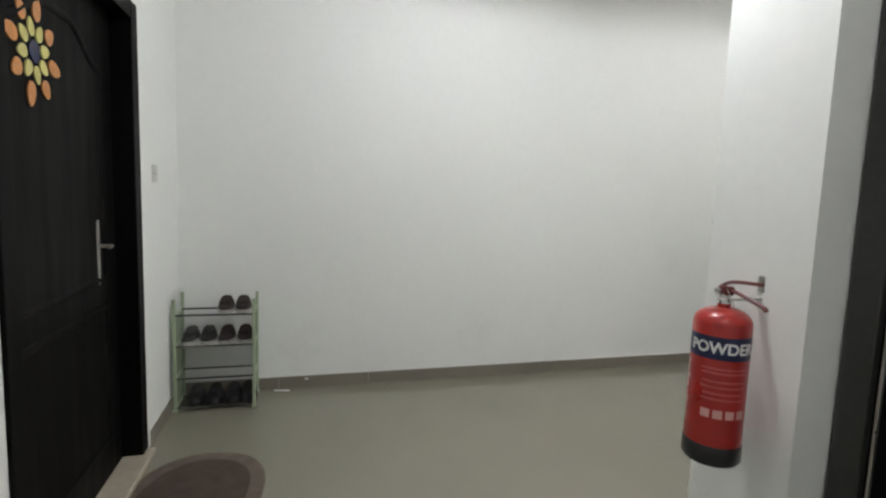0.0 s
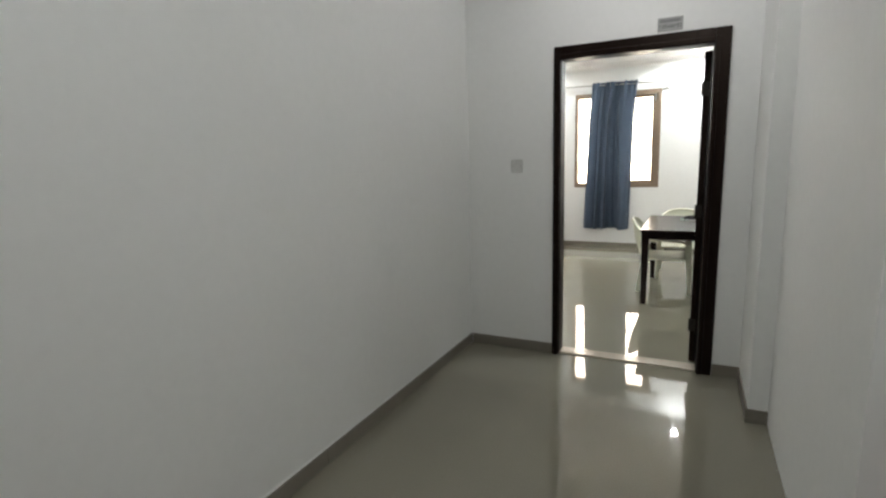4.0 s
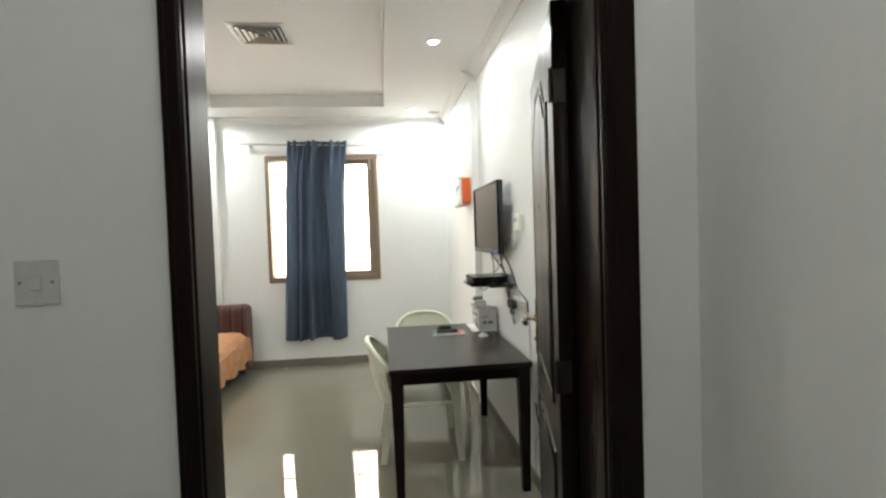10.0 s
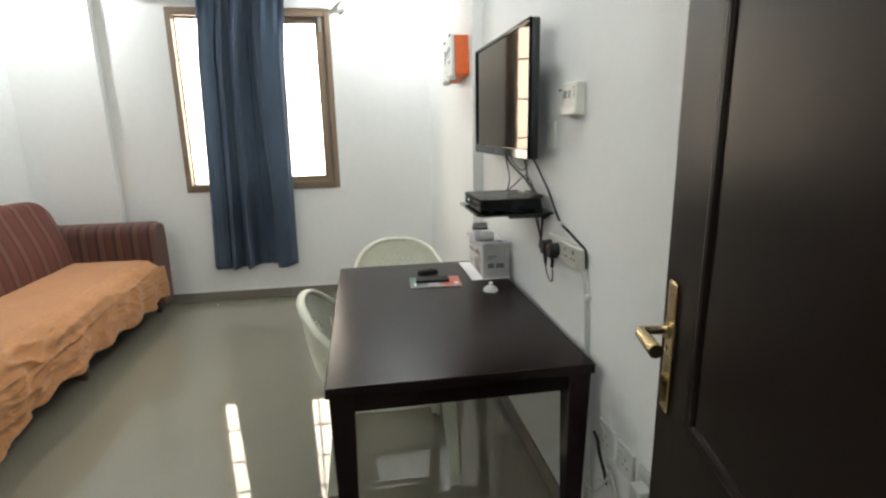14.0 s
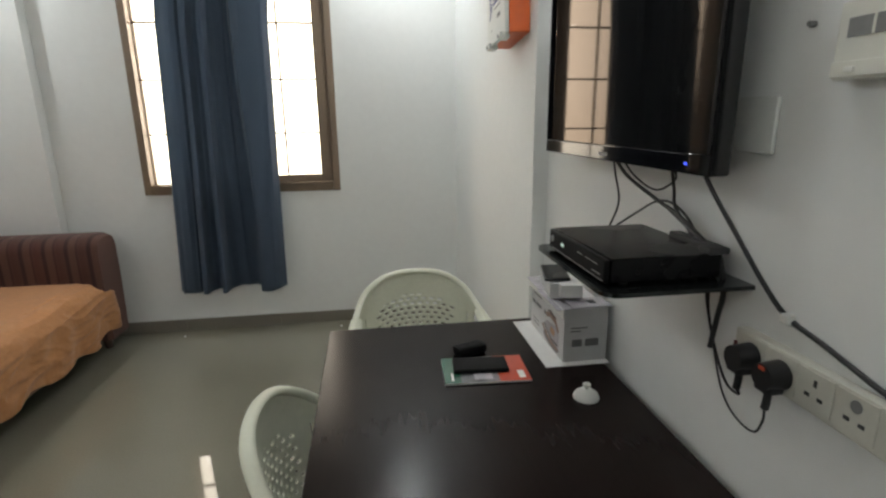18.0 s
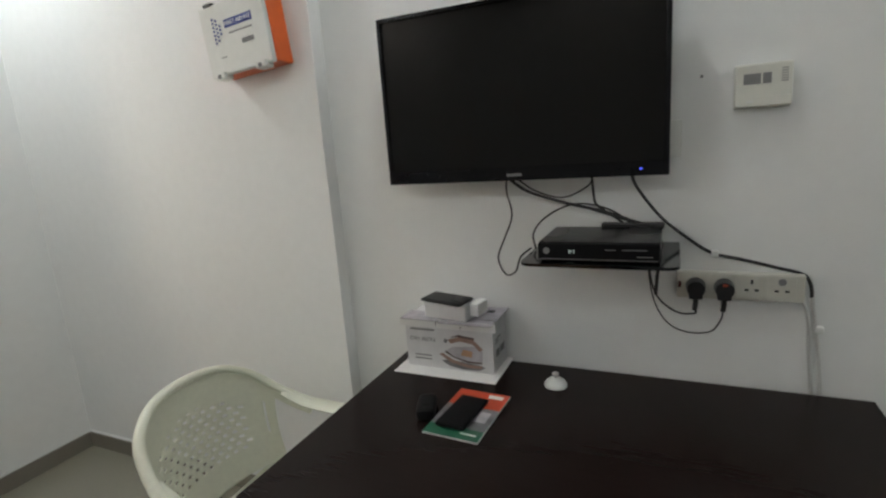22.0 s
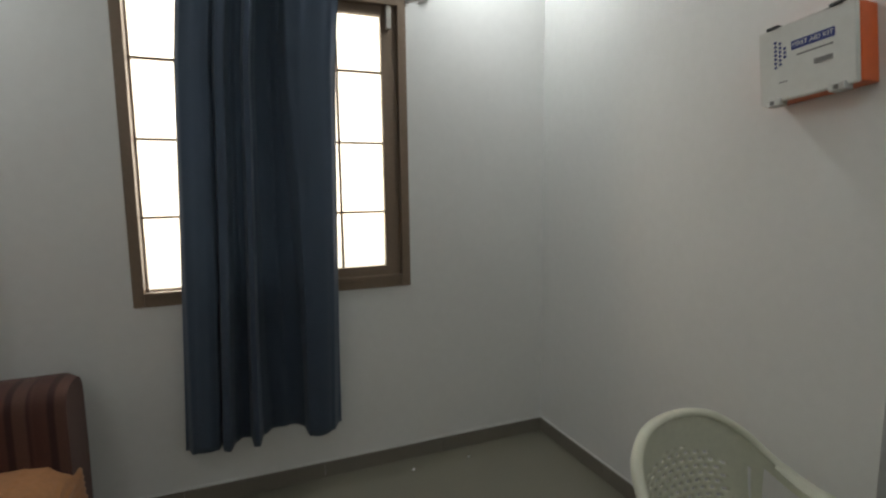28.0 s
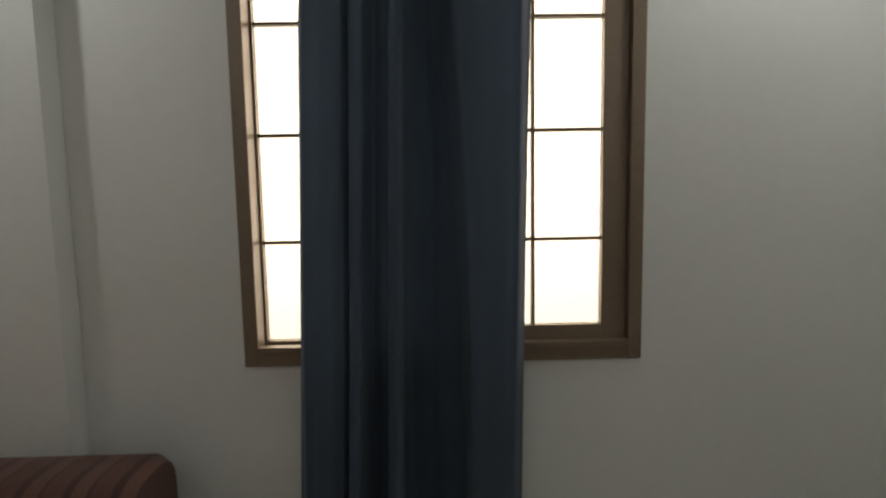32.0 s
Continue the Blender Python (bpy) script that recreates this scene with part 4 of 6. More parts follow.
def set_top_box():
    s = thing("set_top_box", (-0.140, 2.228, 1.1445), "black satellite receiver box on the glass shelf", "receiver")
    a, b, h = 0.115, 0.143, 0.050
    part("casing", boxes(((-a + 0.012, -b, 0.004), (a, b, h)), bev=0.003), GLOSSBLACK, s)
    part("front_panel", boxes(((-a, -b, 0.004), (-a + 0.0115, b, h - 0.001)), bev=0.004), MATTBLACK, s)
    part("trim_strip", boxes(((-a - 0.0012, -b + 0.005, 0.0085), (-a, b - 0.005, 0.0098))), PRINTGREY, s, "thin grey strip")
    part("power_button", rod(bmesh.new(), (-a - 0.002, b - 0.022, 0.03), (-a, b - 0.022, 0.03), 0.008), PRINTGREY, s, "round grey button")
    dg = lettering("0 1", 0.012)
    bmesh.ops.transform(dg, matrix=pose(-a - 0.0012, b - 0.085, 0.028, 0, 0, -90), verts=dg.verts[:])
    part("display_digits", dg, DISPLAY, s, "lit channel digits", False)
    for y0, y1, z in ((-0.115, -0.06, 0.034), (-0.128, -0.092, 0.018), (-0.045, -0.02, 0.034)):
        part("print_bar", boxes(((-a - 0.001, y0, z - 0.001), (-a, y1, z + 0.001))), PRINTGREY, s, "unreadable small print")
    for x in (-0.07, 0.07):
        for y in (-0.125, 0.125):
            part("foot", rod(bmesh.new(), (x, y, 0), (x, y, 0.005), 0.01), RUBBER, s)
    part("scart_plug", boxes(((a - 0.012, -0.125, h - 0.006), (a + 0.016, 0.015, h + 0.011)), bev=0.004), BLACKPLASTIC, s, "tall black connector block at the rear edge")
    part("plug_hood", boxes(((a - 0.03, -0.148, h - 0.002), (a + 0.012, -0.112, h + 0.012)), bev=0.004), RUBBER, s, "rubber lead hood")
    return s


set_top_box()


def cable(points, r, mat, label, name="cable"):
    bm = tube(bmesh.new(), points, r, 8, 8)
    ob = part(name, bm, mat)
    return tagged(ob, label, "cable")


W = EAST - 0.004
cable([(-0.04, 2.51, 1.345), (-0.03, 2.515, 1.30), (-0.02, 2.505, 1.227), (-0.03, 2.53, 1.155), (-0.05, 2.545, 1.10), (-0.09, 2.51, 1.062), (-0.14, 2.465, 1.085), (-0.17, 2.44, 1.135), (-0.13, 2.42, 1.152)], 0.0027, RUBBER, "thin black lead looping from television to shelf")
cable([(-0.03, 2.49, 1.345), (-0.02, 2.43, 1.30), (-0.01, 2.35, 1.278), (-0.01, 2.28, 1.31), (-0.03, 2.265, 1.345)], 0.0026, RUBBER, "thin black lead sagging under the television")
cable([(-0.04, 2.51, 1.345), (-0.03, 2.45, 1.30), (-0.02, 2.34, 1.262), (-0.02, 2.24, 1.238), (-0.02, 2.15, 1.205), (-0.02, 2.10, 1.185), (-0.02, 2.09, 1.16)], 0.0045, RUBBER, "thick black video lead behind the receiver")
cable([(-0.03, 2.268, 1.345), (-0.02, 2.265, 1.29), (-0.02, 2.255, 1.255), (-0.02, 2.20, 1.215), (-0.02, 2.17, 1.19)], 0.0035, RUBBER, "black aerial lead dropping to the receiver")
cable([(-0.02, 2.27, 1.245), (-0.022, 2.20, 1.222), (-0.024, 2.13, 1.198), (-0.02, 2.095, 1.172), (-0.014, 2.085, 1.12), (-0.012, 2.095, 1.065), (-0.016, 2.10, 1.0)], 0.005, RUBBER, "thick black lead bent down behind the shelf")
cable([(-0.12, 2.41, 1.15), (-0.06, 2.43, 1.18), (-0.02, 2.41, 1.215), (-0.01, 2.35, 1.25), (-0.01, 2.29, 1.258), (-0.015, 2.22, 1.24), (-0.02, 2.16, 1.20)], 0.0027, RUBBER, "thin black lead arched over the receiver")
cable([(-0.03, 2.165, 1.345), (-0.012, 2.15, 1.30), (W, 2.09, 1.215), (W, 2.02, 1.155), (W, 1.963, 1.117), (W, 1.89, 1.10), (W, 1.81, 1.08), (W, 1.755, 1.065), (W - 0.003, 1.738, 1.04), (W - 0.003, 1.733, 1.005)], 0.0045, RUBBER, "thick black mains lead clipped along the wall")
cable([(W - 0.003, 1.733, 1.008), (W - 0.004, 1.728, 0.975), (W - 0.002, 1.716, 0.90), (W, 1.708, 0.84), (W, 1.70, 0.755), (W, 1.69, 0.60), (W, 1.66, 0.30), (W, 1.63, 0.085)], 0.0046, WHITECABLE, "grey-white mains lead hanging from the socket strip")
cable([(W - 0.005, 1.762, 1.0), (W - 0.007, 1.748, 0.985), (W - 0.003, 1.735, 0.93), (W, 1.73, 0.86), (W, 1.722, 0.78), (W, 1.71, 0.66), (W, 1.69, 0.40), (W, 1.66, 0.085)], 0.0042, WHITECABLE, "white mains lead running down the wall")
for cy, cz in ((1.955, 1.115), (1.712, 0.92)):
    clip = thing("cable_clip", (EAST, cy, cz), "small white nail-in cable clip on the wall", "cable clip", "cable clips")
    part("saddle", boxes(((-0.016, -0.009, -0.009), (0.0, 0.009, 0.009)), bev=0.003), WHITEPLASTIC, clip)


def socket_strip():
    s = thing("wall_socket", (EAST, 1.902, 1.033), "long cream four-way mains socket strip on the wall", "socket")
    s.scale = (0.68, 0.96, 1.0)
    part("backplate", boxes(((-0.034, -0.158, -0.040), (0, 0.150, 0.034)), bev=0.004), CREAMPLASTIC, s)
    for k in range(4):
        y = 0.105 - 0.070 * k
        mod = part("socket_face", boxes(((-0.037, y - 0.033, -0.03), (-0.034, y + 0.033, 0.03)), bev=0.0012), CREAMPLASTIC, s)
        for dy, dz, hw, hh in ((0, 0.012, 0.003, 0.006), (-0.012, -0.010, 0.005, 0.003), (0.012, -0.010, 0.005, 0.003)):
            part("socket_hole", boxes(((-0.0378, y + dy - hw, dz - hh), (-0.0368, y + dy + hw, dz + hh))), PRINTBLACK, mod)
    part("scorch_mark", rod(bmesh.new(), (-0.0379, -0.105, 0.014), (-0.0365, -0.105, 0.014), 0.0095, seg=16), PRINTGREY, s, "round dark scorch mark")
    part("switch_rocker", boxes(((-0.042, 0.139, -0.010), (-0.036, 0.147, 0.008)), bev=0.002), DARKRED, s, "narrow red switch")
    return s


socket_strip()
for py in (2.0, 1.932):
    p = thing("mains_plug", (EAST - 0.026, py, 1.028), "black three-pin mains plug pushed into the socket", "plug", "black plugs")
    bm = rod(bmesh.new(), (-0.036, 0, 0), (0.0, 0, 0), 0.022, 0.025, 18)
    box(bm, (-0.034, -0.017, -0.029), (-0.002, 0.017, 0.0), 0.005)
    part("plug_body", bm, BLACKPLASTIC, p)
    part("cord_grip", tube(bmesh.new(), [(-0.018, 0, -0.03), (-0.018, 0, -0.045), (-0.018, 0.002, -0.062)], 0.0065, 8, 4), RUBBER, p)
part_led = boxes(((EAST - 0.064, 1.926, 1.040), (EAST - 0.0615, 1.938, 1.046)))
tagged(part("plug_label", part_led, MAGRED), "red sticker on the black plug", "sticker")
cable([(EAST - 0.044, 2.002, 0.968), (EAST - 0.04, 2.00, 0.955), (EAST - 0.03, 2.045, 0.952), (EAST - 0.02, 2.095, 0.99), (EAST - 0.03, 2.115, 1.06), (-0.03, 2.11, 1.125), (-0.01, 2.10, 1.165)], 0.0026, RUBBER, "black mains lead from plug up to the shelf")
cable([(EAST - 0.044, 1.934, 0.966), (EAST - 0.04, 1.938, 0.94), (EAST - 0.032, 1.962, 0.902), (EAST - 0.02, 2.02, 0.892), (EAST - 0.014, 2.07, 0.915), (EAST - 0.014, 2.105, 0.98), (EAST - 0.03, 2.12, 1.08), (-0.02, 2.115, 1.165)], 0.0021, RUBBER, "thin black lead hanging in a loop from the plug")


def thermostat():
    t = thing("thermostat", (EAST, 1.868, 1.538), "cream wall thermostat with a small grey display", "thermostat")
    t.scale = (0.95, 1.0, 0.95)
    part("casing", boxes(((-0.033, -0.06, -0.054), (0, 0.06, 0.054)), bev=0.005), PALEPLASTIC, t)
    part("display", boxes(((-0.0345, -0.016, 0.004), (-0.0328, 0.042, 0.03)), bev=0.0008), PRINTGREY, t, "grey display window")
    part("display_divider", boxes(((-0.0352, 0.002, 0.004), (-0.0343, 0.006, 0.03))), PALEPLASTIC, t)
    part("lower_flap", boxes(((-0.0365, -0.058, -0.05), (-0.033, 0.058, -0.028)), bev=0.0015), PALEPLASTIC, t)
    part("slider", boxes(((-0.0395, 0.02, -0.043), (-0.0363, 0.034, -0.036)), bev=0.001), WHITEPLASTIC, t)
    for k in range(6):
        part("vent_slot", boxes(((-0.0338, -0.05, 0.006 + 0.006 * k), (-0.0328, -0.036, 0.0085 + 0.006 * k))), PRINTGREY, t)
    return t


thermostat()
blank = thing("blanking_plate", (EAST, 2.09, 1.425), "flat white blanking plate behind the television", "wall plate")
part("plate", boxes(((-0.008, -0.048, -0.048), (0, 0.048, 0.048)), bev=0.003), WHITEPLASTIC, blank)
hook = thing("wall_screw", (EAST, 2.0, 1.575), "single dark screw standing out of the wall", "screw")
part("screw_head", rod(bmesh.new(), (-0.012, 0, 0), (0, 0, 0), 0.004, seg=8), PRINTGREY, hook)


def breaker_panel():
    b = thing("breaker_panel", (EAST, 1.06, 1.385), "white electrical breaker panel with a taupe door", "breaker panel")
    part("casing", boxes(((-0.03, -0.22, 0), (0, 0.22, 0.62)), bev=0.004), WHITEPLASTIC, b)
    door = part("panel_door", boxes(((-0.04, -0.20, 0.02), (-0.0305, 0.20, 0.60)), bev=0.003), PANELPAINT, b, "taupe panel door")
    part("latch", boxes(((-0.046, 0.165, 0.28), (-0.0402, 0.185, 0.32)), bev=0.002), PRINTGREY, door)
    return b


breaker_panel()


def low_socket(y, label):
    s = thing("wall_socket", (EAST, y, 0.525), label, "socket", "low wall sockets")
    part("plate", boxes(((-0.011, -0.044, -0.044), (0, 0.044, 0.044)), bev=0.003), DIRTYPLASTIC, s)
    part("rocker", boxes(((-0.0155, 0.006, 0.006), (-0.0108, 0.026, 0.03)), bev=0.002), DIRTYPLASTIC, s)
    for dy, dz in ((-0.006, 0.006), (-0.018, -0.014), (0.006, -0.014)):
        part("socket_hole", boxes(((-0.0116, dy - 0.003, dz - 0.004), (-0.0106, dy + 0.003, dz + 0.004))), PRINTGREY, s)
    return s


low_socket(1.545, "grimy white mains socket low on the wall behind the table leg")
low_socket(1.43, "white mains socket low on the wall beside the table")
low_socket(1.315, "white mains socket with a plug top beside the door")
wp = thing("mains_plug", (EAST - 0.012, 1.305, 0.517), "white square mains plug in the low socket", "plug")
part("plug_body", boxes(((-0.04, -0.024, -0.026), (0, 0.024, 0.024)), bev=0.006), DIRTYPLASTIC, wp)
cable([(EAST - 0.015, 1.61, 0.505), (EAST - 0.02, 1.575, 0.50), (EAST - 0.03, 1.535, 0.475), (EAST - 0.025, 1.51, 0.43), (EAST - 0.014, 1.515, 0.385)], 0.0055, RUBBER, "short black cable end curling from the wall")
cable([(EAST - 0.03, 1.305, 0.492), (EAST - 0.03, 1.31, 0.42), (EAST - 0.015, 1.36, 0.34), (EAST - 0.012, 1.44, 0.36), (EAST - 0.012, 1.50, 0.39), (EAST - 0.012, 1.56, 0.37)], 0.0035, WHITECABLE, "thin white lead sagging from the low socket")
cable([(EAST - 0.02, 1.495, 0.455), (EAST - 0.014, 1.47, 0.41), (EAST - 0.012, 1.425, 0.33), (EAST - 0.014, 1.385, 0.295), (EAST - 0.016, 1.352, 0.315), (EAST - 0.02, 1.338, 0.40), (EAST - 0.024, 1.336, 0.478)], 0.0032, WHITECABLE, "thin white lead hanging in a loop below the sockets")
cable([(EAST - 0.012, 1.70, 0.30), (EAST - 0.016, 1.655, 0.285), (EAST - 0.02, 1.58, 0.312), (EAST - 0.022, 1.53, 0.365), (EAST - 0.02, 1.503, 0.415), (EAST - 0.016, 1.492, 0.45)], 0.0036, WHITECABLE, "white lead curving along the wall behind the table leg")


def first_aid_box():
    f = thing("first_aid_box", (-0.045, 3.365, 1.737), "white first aid case with orange sides hung on the wall", "first aid kit", rx=-5.5)
    a, h = 0.137, 0.226
    part("orange_shell", boxes(((-0.0805, -a, 0.004), (0, a, h - 0.004)), bev=0.006), ORANGE, f, "bright orange moulded back shell")
    lid = part("white_lid", boxes(((-0.10, -a - 0.001, 0), (-0.081, a + 0.001, h)), bev=0.006), WHITEPLASTIC, f)
    band = part("title_band", boxes(((-0.1012, -0.085, 0.142), (-0.0995, 0.035, 0.168))), PRINTBLUE, lid, "blue band with white capitals")
    tx = lettering("FIRST AID KIT", 0.0185)
    bmesh.ops.transform(tx, matrix=pose(-0.1014, -0.025, 0.155, 0, 0, -90), verts=tx.verts[:])
    part("title", tx, PRINTWHITE, band, "", False)
    for i in range(4):
        for j in range(7 - i * 1):
            if i < 3 and abs(j - (6 - i) / 2) < 3.2 - i * 0.8 + 0.4:
                dot = rod(bmesh.new(), (-0.1014, 0.083 - 0.014 * i, 0.105 + 0.006 * i + 0.0125 * j), (-0.0995, 0.083 - 0.014 * i, 0.105 + 0.006 * i + 0.0125 * j), 0.0045, seg=8)
                part("blue_dot", dot, PRINTBLUE, lid)
    part("print_bar", boxes(((-0.1008, -0.08, 0.122), (-0.0995, 0.02, 0.127))), PRINTGREY, lid, "unreadable small print")
    part("logo_block", boxes(((-0.1010, -0.078, 0.082), (-0.0995, -0.028, 0.096))), PRINTGREY, lid, "small grey logo block")
    part("print_bar", boxes(((-0.1008, 0.05, 0.055), (-0.0995, 0.075, 0.058))), PRINTGREY, lid, "unreadable small print")
    for y in (-0.09, 0.09):
        part("top_catch", boxes(((-0.104, y - 0.018, h - 0.004), (-0.075, y + 0.018, h + 0.006)), bev=0.002), PRINTBLACK, f, "dark catch")
        part("bottom_latch", boxes(((-0.112, y - 0.022, -0.012), (-0.072, y + 0.022, 0.012)), bev=0.004), WHITEPLASTIC, f)
        part("latch_slot", boxes(((-0.115, y - 0.006, -0.008), (-0.1115, y + 0.006, 0.004))), PRINTGREY, f)
    return f


first_aid_box()


# ---- things on the table ----
TT = 0.7505


def iron_carton():
    c = thing("iron_carton", (-0.070, 2.695, TT), "white printed dry iron carton with open flaps on the table", "carton")
    a, b, h = 0.066, 0.148, 0.164
    body = part("carton", boxes(((-a, -b, 0.003), (a, b, h)), bev=0.0015), CARD, c)
    part("base_flap", wobble(boxes(((-a - 0.055, -b - 0.02, 0), (a + 0.003, b + 0.024, 0.0026))), 0.002, 8), PAPER, c, "white paper flap spread under the carton")
    fl = bmesh.new()
    box(fl, (-a - 0.022, -b - 0.005, h + 0.001), (-a + 0.055, 0.02, h + 0.004), 0, turn=None)
    box(fl, (-a - 0.016, 0.026, h + 0.003), (-a + 0.06, b + 0.006, h + 0.006))
    box(fl, (-a + 0.02, -b - 0.01, h + 0.005), (a + 0.004, -b + 0.07, h + 0.008))
    part("top_flap", wobble(fl, 0.004, 9, 3.0), FLAPCARD, c, "creased flaps printed grey and lilac")
    lip = wobble(boxes(((-a - 0.007, -b - 0.012, h - 0.020), (-a - 0.003, b + 0.014, h + 0.004))), 0.006, 14, 2.0)
    part("torn_edge", lip, PAPER, c, "torn white flap edge over the front")
    for ty, tz0, tz1, k in ((0.032, h - 0.018, h + 0.004, 0), (-0.0485, h - 0.024, h - 0.010, 1)):
        crease = [(ty, tz0), (ty + 0.006, tz0 + 0.4 * (tz1 - tz0)), (ty - 0.002, tz1), (ty - 0.005, tz1), (ty + 0.002, tz0 + 0.4 * (tz1 - tz0))]
        part("tear", prism(bmesh.new(), [(-y, z) for y, z in crease], -0.0013, Matrix.Translation((-a - 0.0072, 0, 0)) @ Matrix.Rotation(radians(-90), 4, "Z")), PRINTGREY, c, "dark crease in the torn edge")
    part("brand_bar", boxes(((-a - 0.0012, 0.045, 0.128), (-a, 0.13, 0.134))), PRINTGREY, body, "grey brand lettering shown as a bar")
    tx = lettering("DRY IRON", 0.019)
    bmesh.ops.transform(tx, matrix=pose(-a - 0.0008, 0.089, 0.098, 0, 0, -90), verts=tx.verts[:])
    part("product_name", tx, PRINTGREY, body, "", False)
    # the pictured iron, printed as flat shapes
    m = Matrix.Translation((-a - 0.0006, -0.045, 0.078)) @ Matrix.Rotation(radians(-90), 4, "Z") @ Matrix.Diagonal((0.9, 1.0, 1.0, 1.0))
    for name, outline, lift, mat, lab in (
        ("pictured_shadow", [(-0.080, -0.046), (-0.05, -0.062), (0.0, -0.069), (0.06, -0.068), (0.085, -0.055), (0.06, -0.048), (-0.05, -0.04)], 0.0003, MAGGREY, "printed picture of an iron"),
        ("pictured_soleplate", [(-0.088, -0.026), (-0.04, -0.050), (0.02, -0.062), (0.07, -0.060), (0.073, -0.051), (0.02, -0.051), (-0.03, -0.041), (-0.075, -0.020)], 0.0006, SOLEBROWN, ""),
        ("pictured_rim", [(-0.066, -0.016), (-0.03, -0.034), (0.02, -0.0445), (0.072, -0.045), (0.073, -0.039), (0.02, -0.0385), (-0.03, -0.029), (-0.058, -0.012)], 0.0008, PRINTBROWN, ""),
        ("pictured_body", [(-0.060, -0.012), (-0.03, -0.029), (0.02, -0.0385), (0.073, -0.039), (0.078, -0.006), (0.055, 0.012), (0.0, 0.006), (-0.035, 0.004)], 0.0006, FLAPCARD, ""),
        ("pictured_handle", [(-0.05, 0.026), (-0.01, 0.038), (0.045, 0.032), (0.078, 0.004), (0.066, -0.004), (0.042, 0.018), (-0.005, 0.024), (-0.04, 0.014)], 0.0010, SOLEBROWN, ""),
        ("pictured_grip", [(-0.044, 0.034), (-0.008, 0.045), (0.05, 0.038), (0.045, 0.032), (-0.01, 0.038)], 0.0010, PRINTBROWN, ""),
        ("pictured_button", [(-0.005, -0.022), (0.035, -0.026), (0.04, -0.006), (0.005, -0.002)], 0.0010, TAN, ""),
        ("pictured_dial", [(-0.068, 0.018), (-0.056, 0.014), (-0.050, 0.024), (-0.062, 0.030)], 0.0012, PRINTGREY, ""),
    ):
        part(name, prism(bmesh.new(), outline, -lift, m), mat, body, lab)
    for z in (0.03, 0.042):
        part("print_bar", boxes(((-a - 0.001, 0.06, z), (-a, 0.12, z + 0.004))), PRINTGREY, body, "unreadable small print")
    for k, (x0, z0, w, hh) in enumerate(((-0.04, 0.05, 0.03, 0.022), (0.0, 0.05, 0.04, 0.022), (-0.045, 0.095, 0.03, 0.004), (-0.045, 0.105, 0.05, 0.004))):
        part("side_print", boxes(((x0, -b - 0.001, z0), (x0 + w, -b, z0 + hh))), PRINTGREY, body, "unreadable side print")
    part("tape", boxes(((a - 0.05, -b + 0.02, h + 0.009), (a - 0.03, -b + 0.045, h + 0.010))), PRINTBLACK, c, "dark patch on the flap")
    return c


iron_carton()
wb = thing("small_box", (-0.098, 2.690, TT + 0.173), "small white box lying on the iron carton", "box", rz=-9)
part("box_body", boxes(((-0.045, -0.075, 0), (0.045, 0.075, 0.048)), bev=0.003), CARD, wb)
part("box_flap", boxes(((-0.02, -0.105, 0.012), (0.045, -0.076, 0.052)), bev=0.004), PAPER, wb)
tb = thing("tablet_phone", (-0.112, 2.700, TT + 0.2245), "dark grey phone resting on the small box", "phone", rz=-14, ry=-2.5)
part("phone_body", boxes(((-0.038, -0.076, 0), (0.038, 0.076, 0.009)), bev=0.004), BLACKPLASTIC, tb)
part("phone_face", boxes(((-0.034, -0.071, 0.0085), (0.034, 0.071, 0.0097))), GLOSSBLACK, tb)


def booklet():
    m = thing("booklet", (-0.378, 2.563, TT), "glossy booklet with orange, photo and green bands on the table", "booklet", rz=0)
    dx, dy = 0.118, 0.075
    pages = part("pages", boxes(((-dx, -dy, 0), (dx, dy, 0.0045))), PAPER, m)
    for x0, x1, mat, lab in ((dx - 0.085, dx, MAGRED, "orange cover band"), (-dx + 0.045, dx - 0.085, MAGGREY, "grey photo band"), (-dx, -dx + 0.045, MAGGREEN, "green cover band")):
        part("cover_band", boxes(((x0, -dy, 0.0046), (x1, dy, 0.0056))), mat, pages, lab)
    part("photo_patch", boxes(((-0.035, -0.06, 0.0057), (0.015, -0.02, 0.0062))), FLAPCARD, pages)
    for x0, w in ((dx - 0.03, 0.018), (-dx + 0.02, 0.006)):
        part("print_bar", boxes(((x0, -0.062, 0.0057), (x0 + w, -0.02, 0.0062))), PRINTWHITE, pages, "unreadable cover lettering")
    return m


booklet().matrix_world = pose(-0.368, 2.543, TT, 0, 0, -3)
ph = thing("mobile_phone", (-0.378, 2.555, TT + 0.0066), "black mobile phone lying on the booklet", "phone", rz=-5)
part("phone_body", boxes(((-0.078, -0.041, 0), (0.078, 0.041, 0.011)), bev=0.005), MATTBLACK, ph)
part("phone_face", boxes(((-0.073, -0.037, 0.0105), (0.073, 0.037, 0.0117))), MATTBLACK, ph)
kf = thing("key_fob", (-0.388, 2.655, TT), "black rounded key fob standing by the booklet", "key fob", rz=-70)
bm = boxes(((-0.026, -0.050, 0), (0.026, 0.050, 0.032)), bev=0.012)
part("fob_body", bm, MATTBLACK, kf)
part("fob_button", boxes(((-0.008, -0.02, 0.0315), (0.008, 0.0, 0.0335)), bev=0.001), MATTBLACK, kf)
ld = thing("white_lid", (-0.145, 2.359, TT), "small white domed pot lid with a knob on the table", "lid")
ld.scale = (0.9, 0.9, 0.95)
part("dome", lathe(bmesh.new(), [(0.002, 0.0), (0.036, 0.0), (0.0365, 0.004), (0.031, 0.014), (0.020, 0.022), (0.010, 0.026), (0.002, 0.0265)], 28), WHITEPLASTIC, ld)
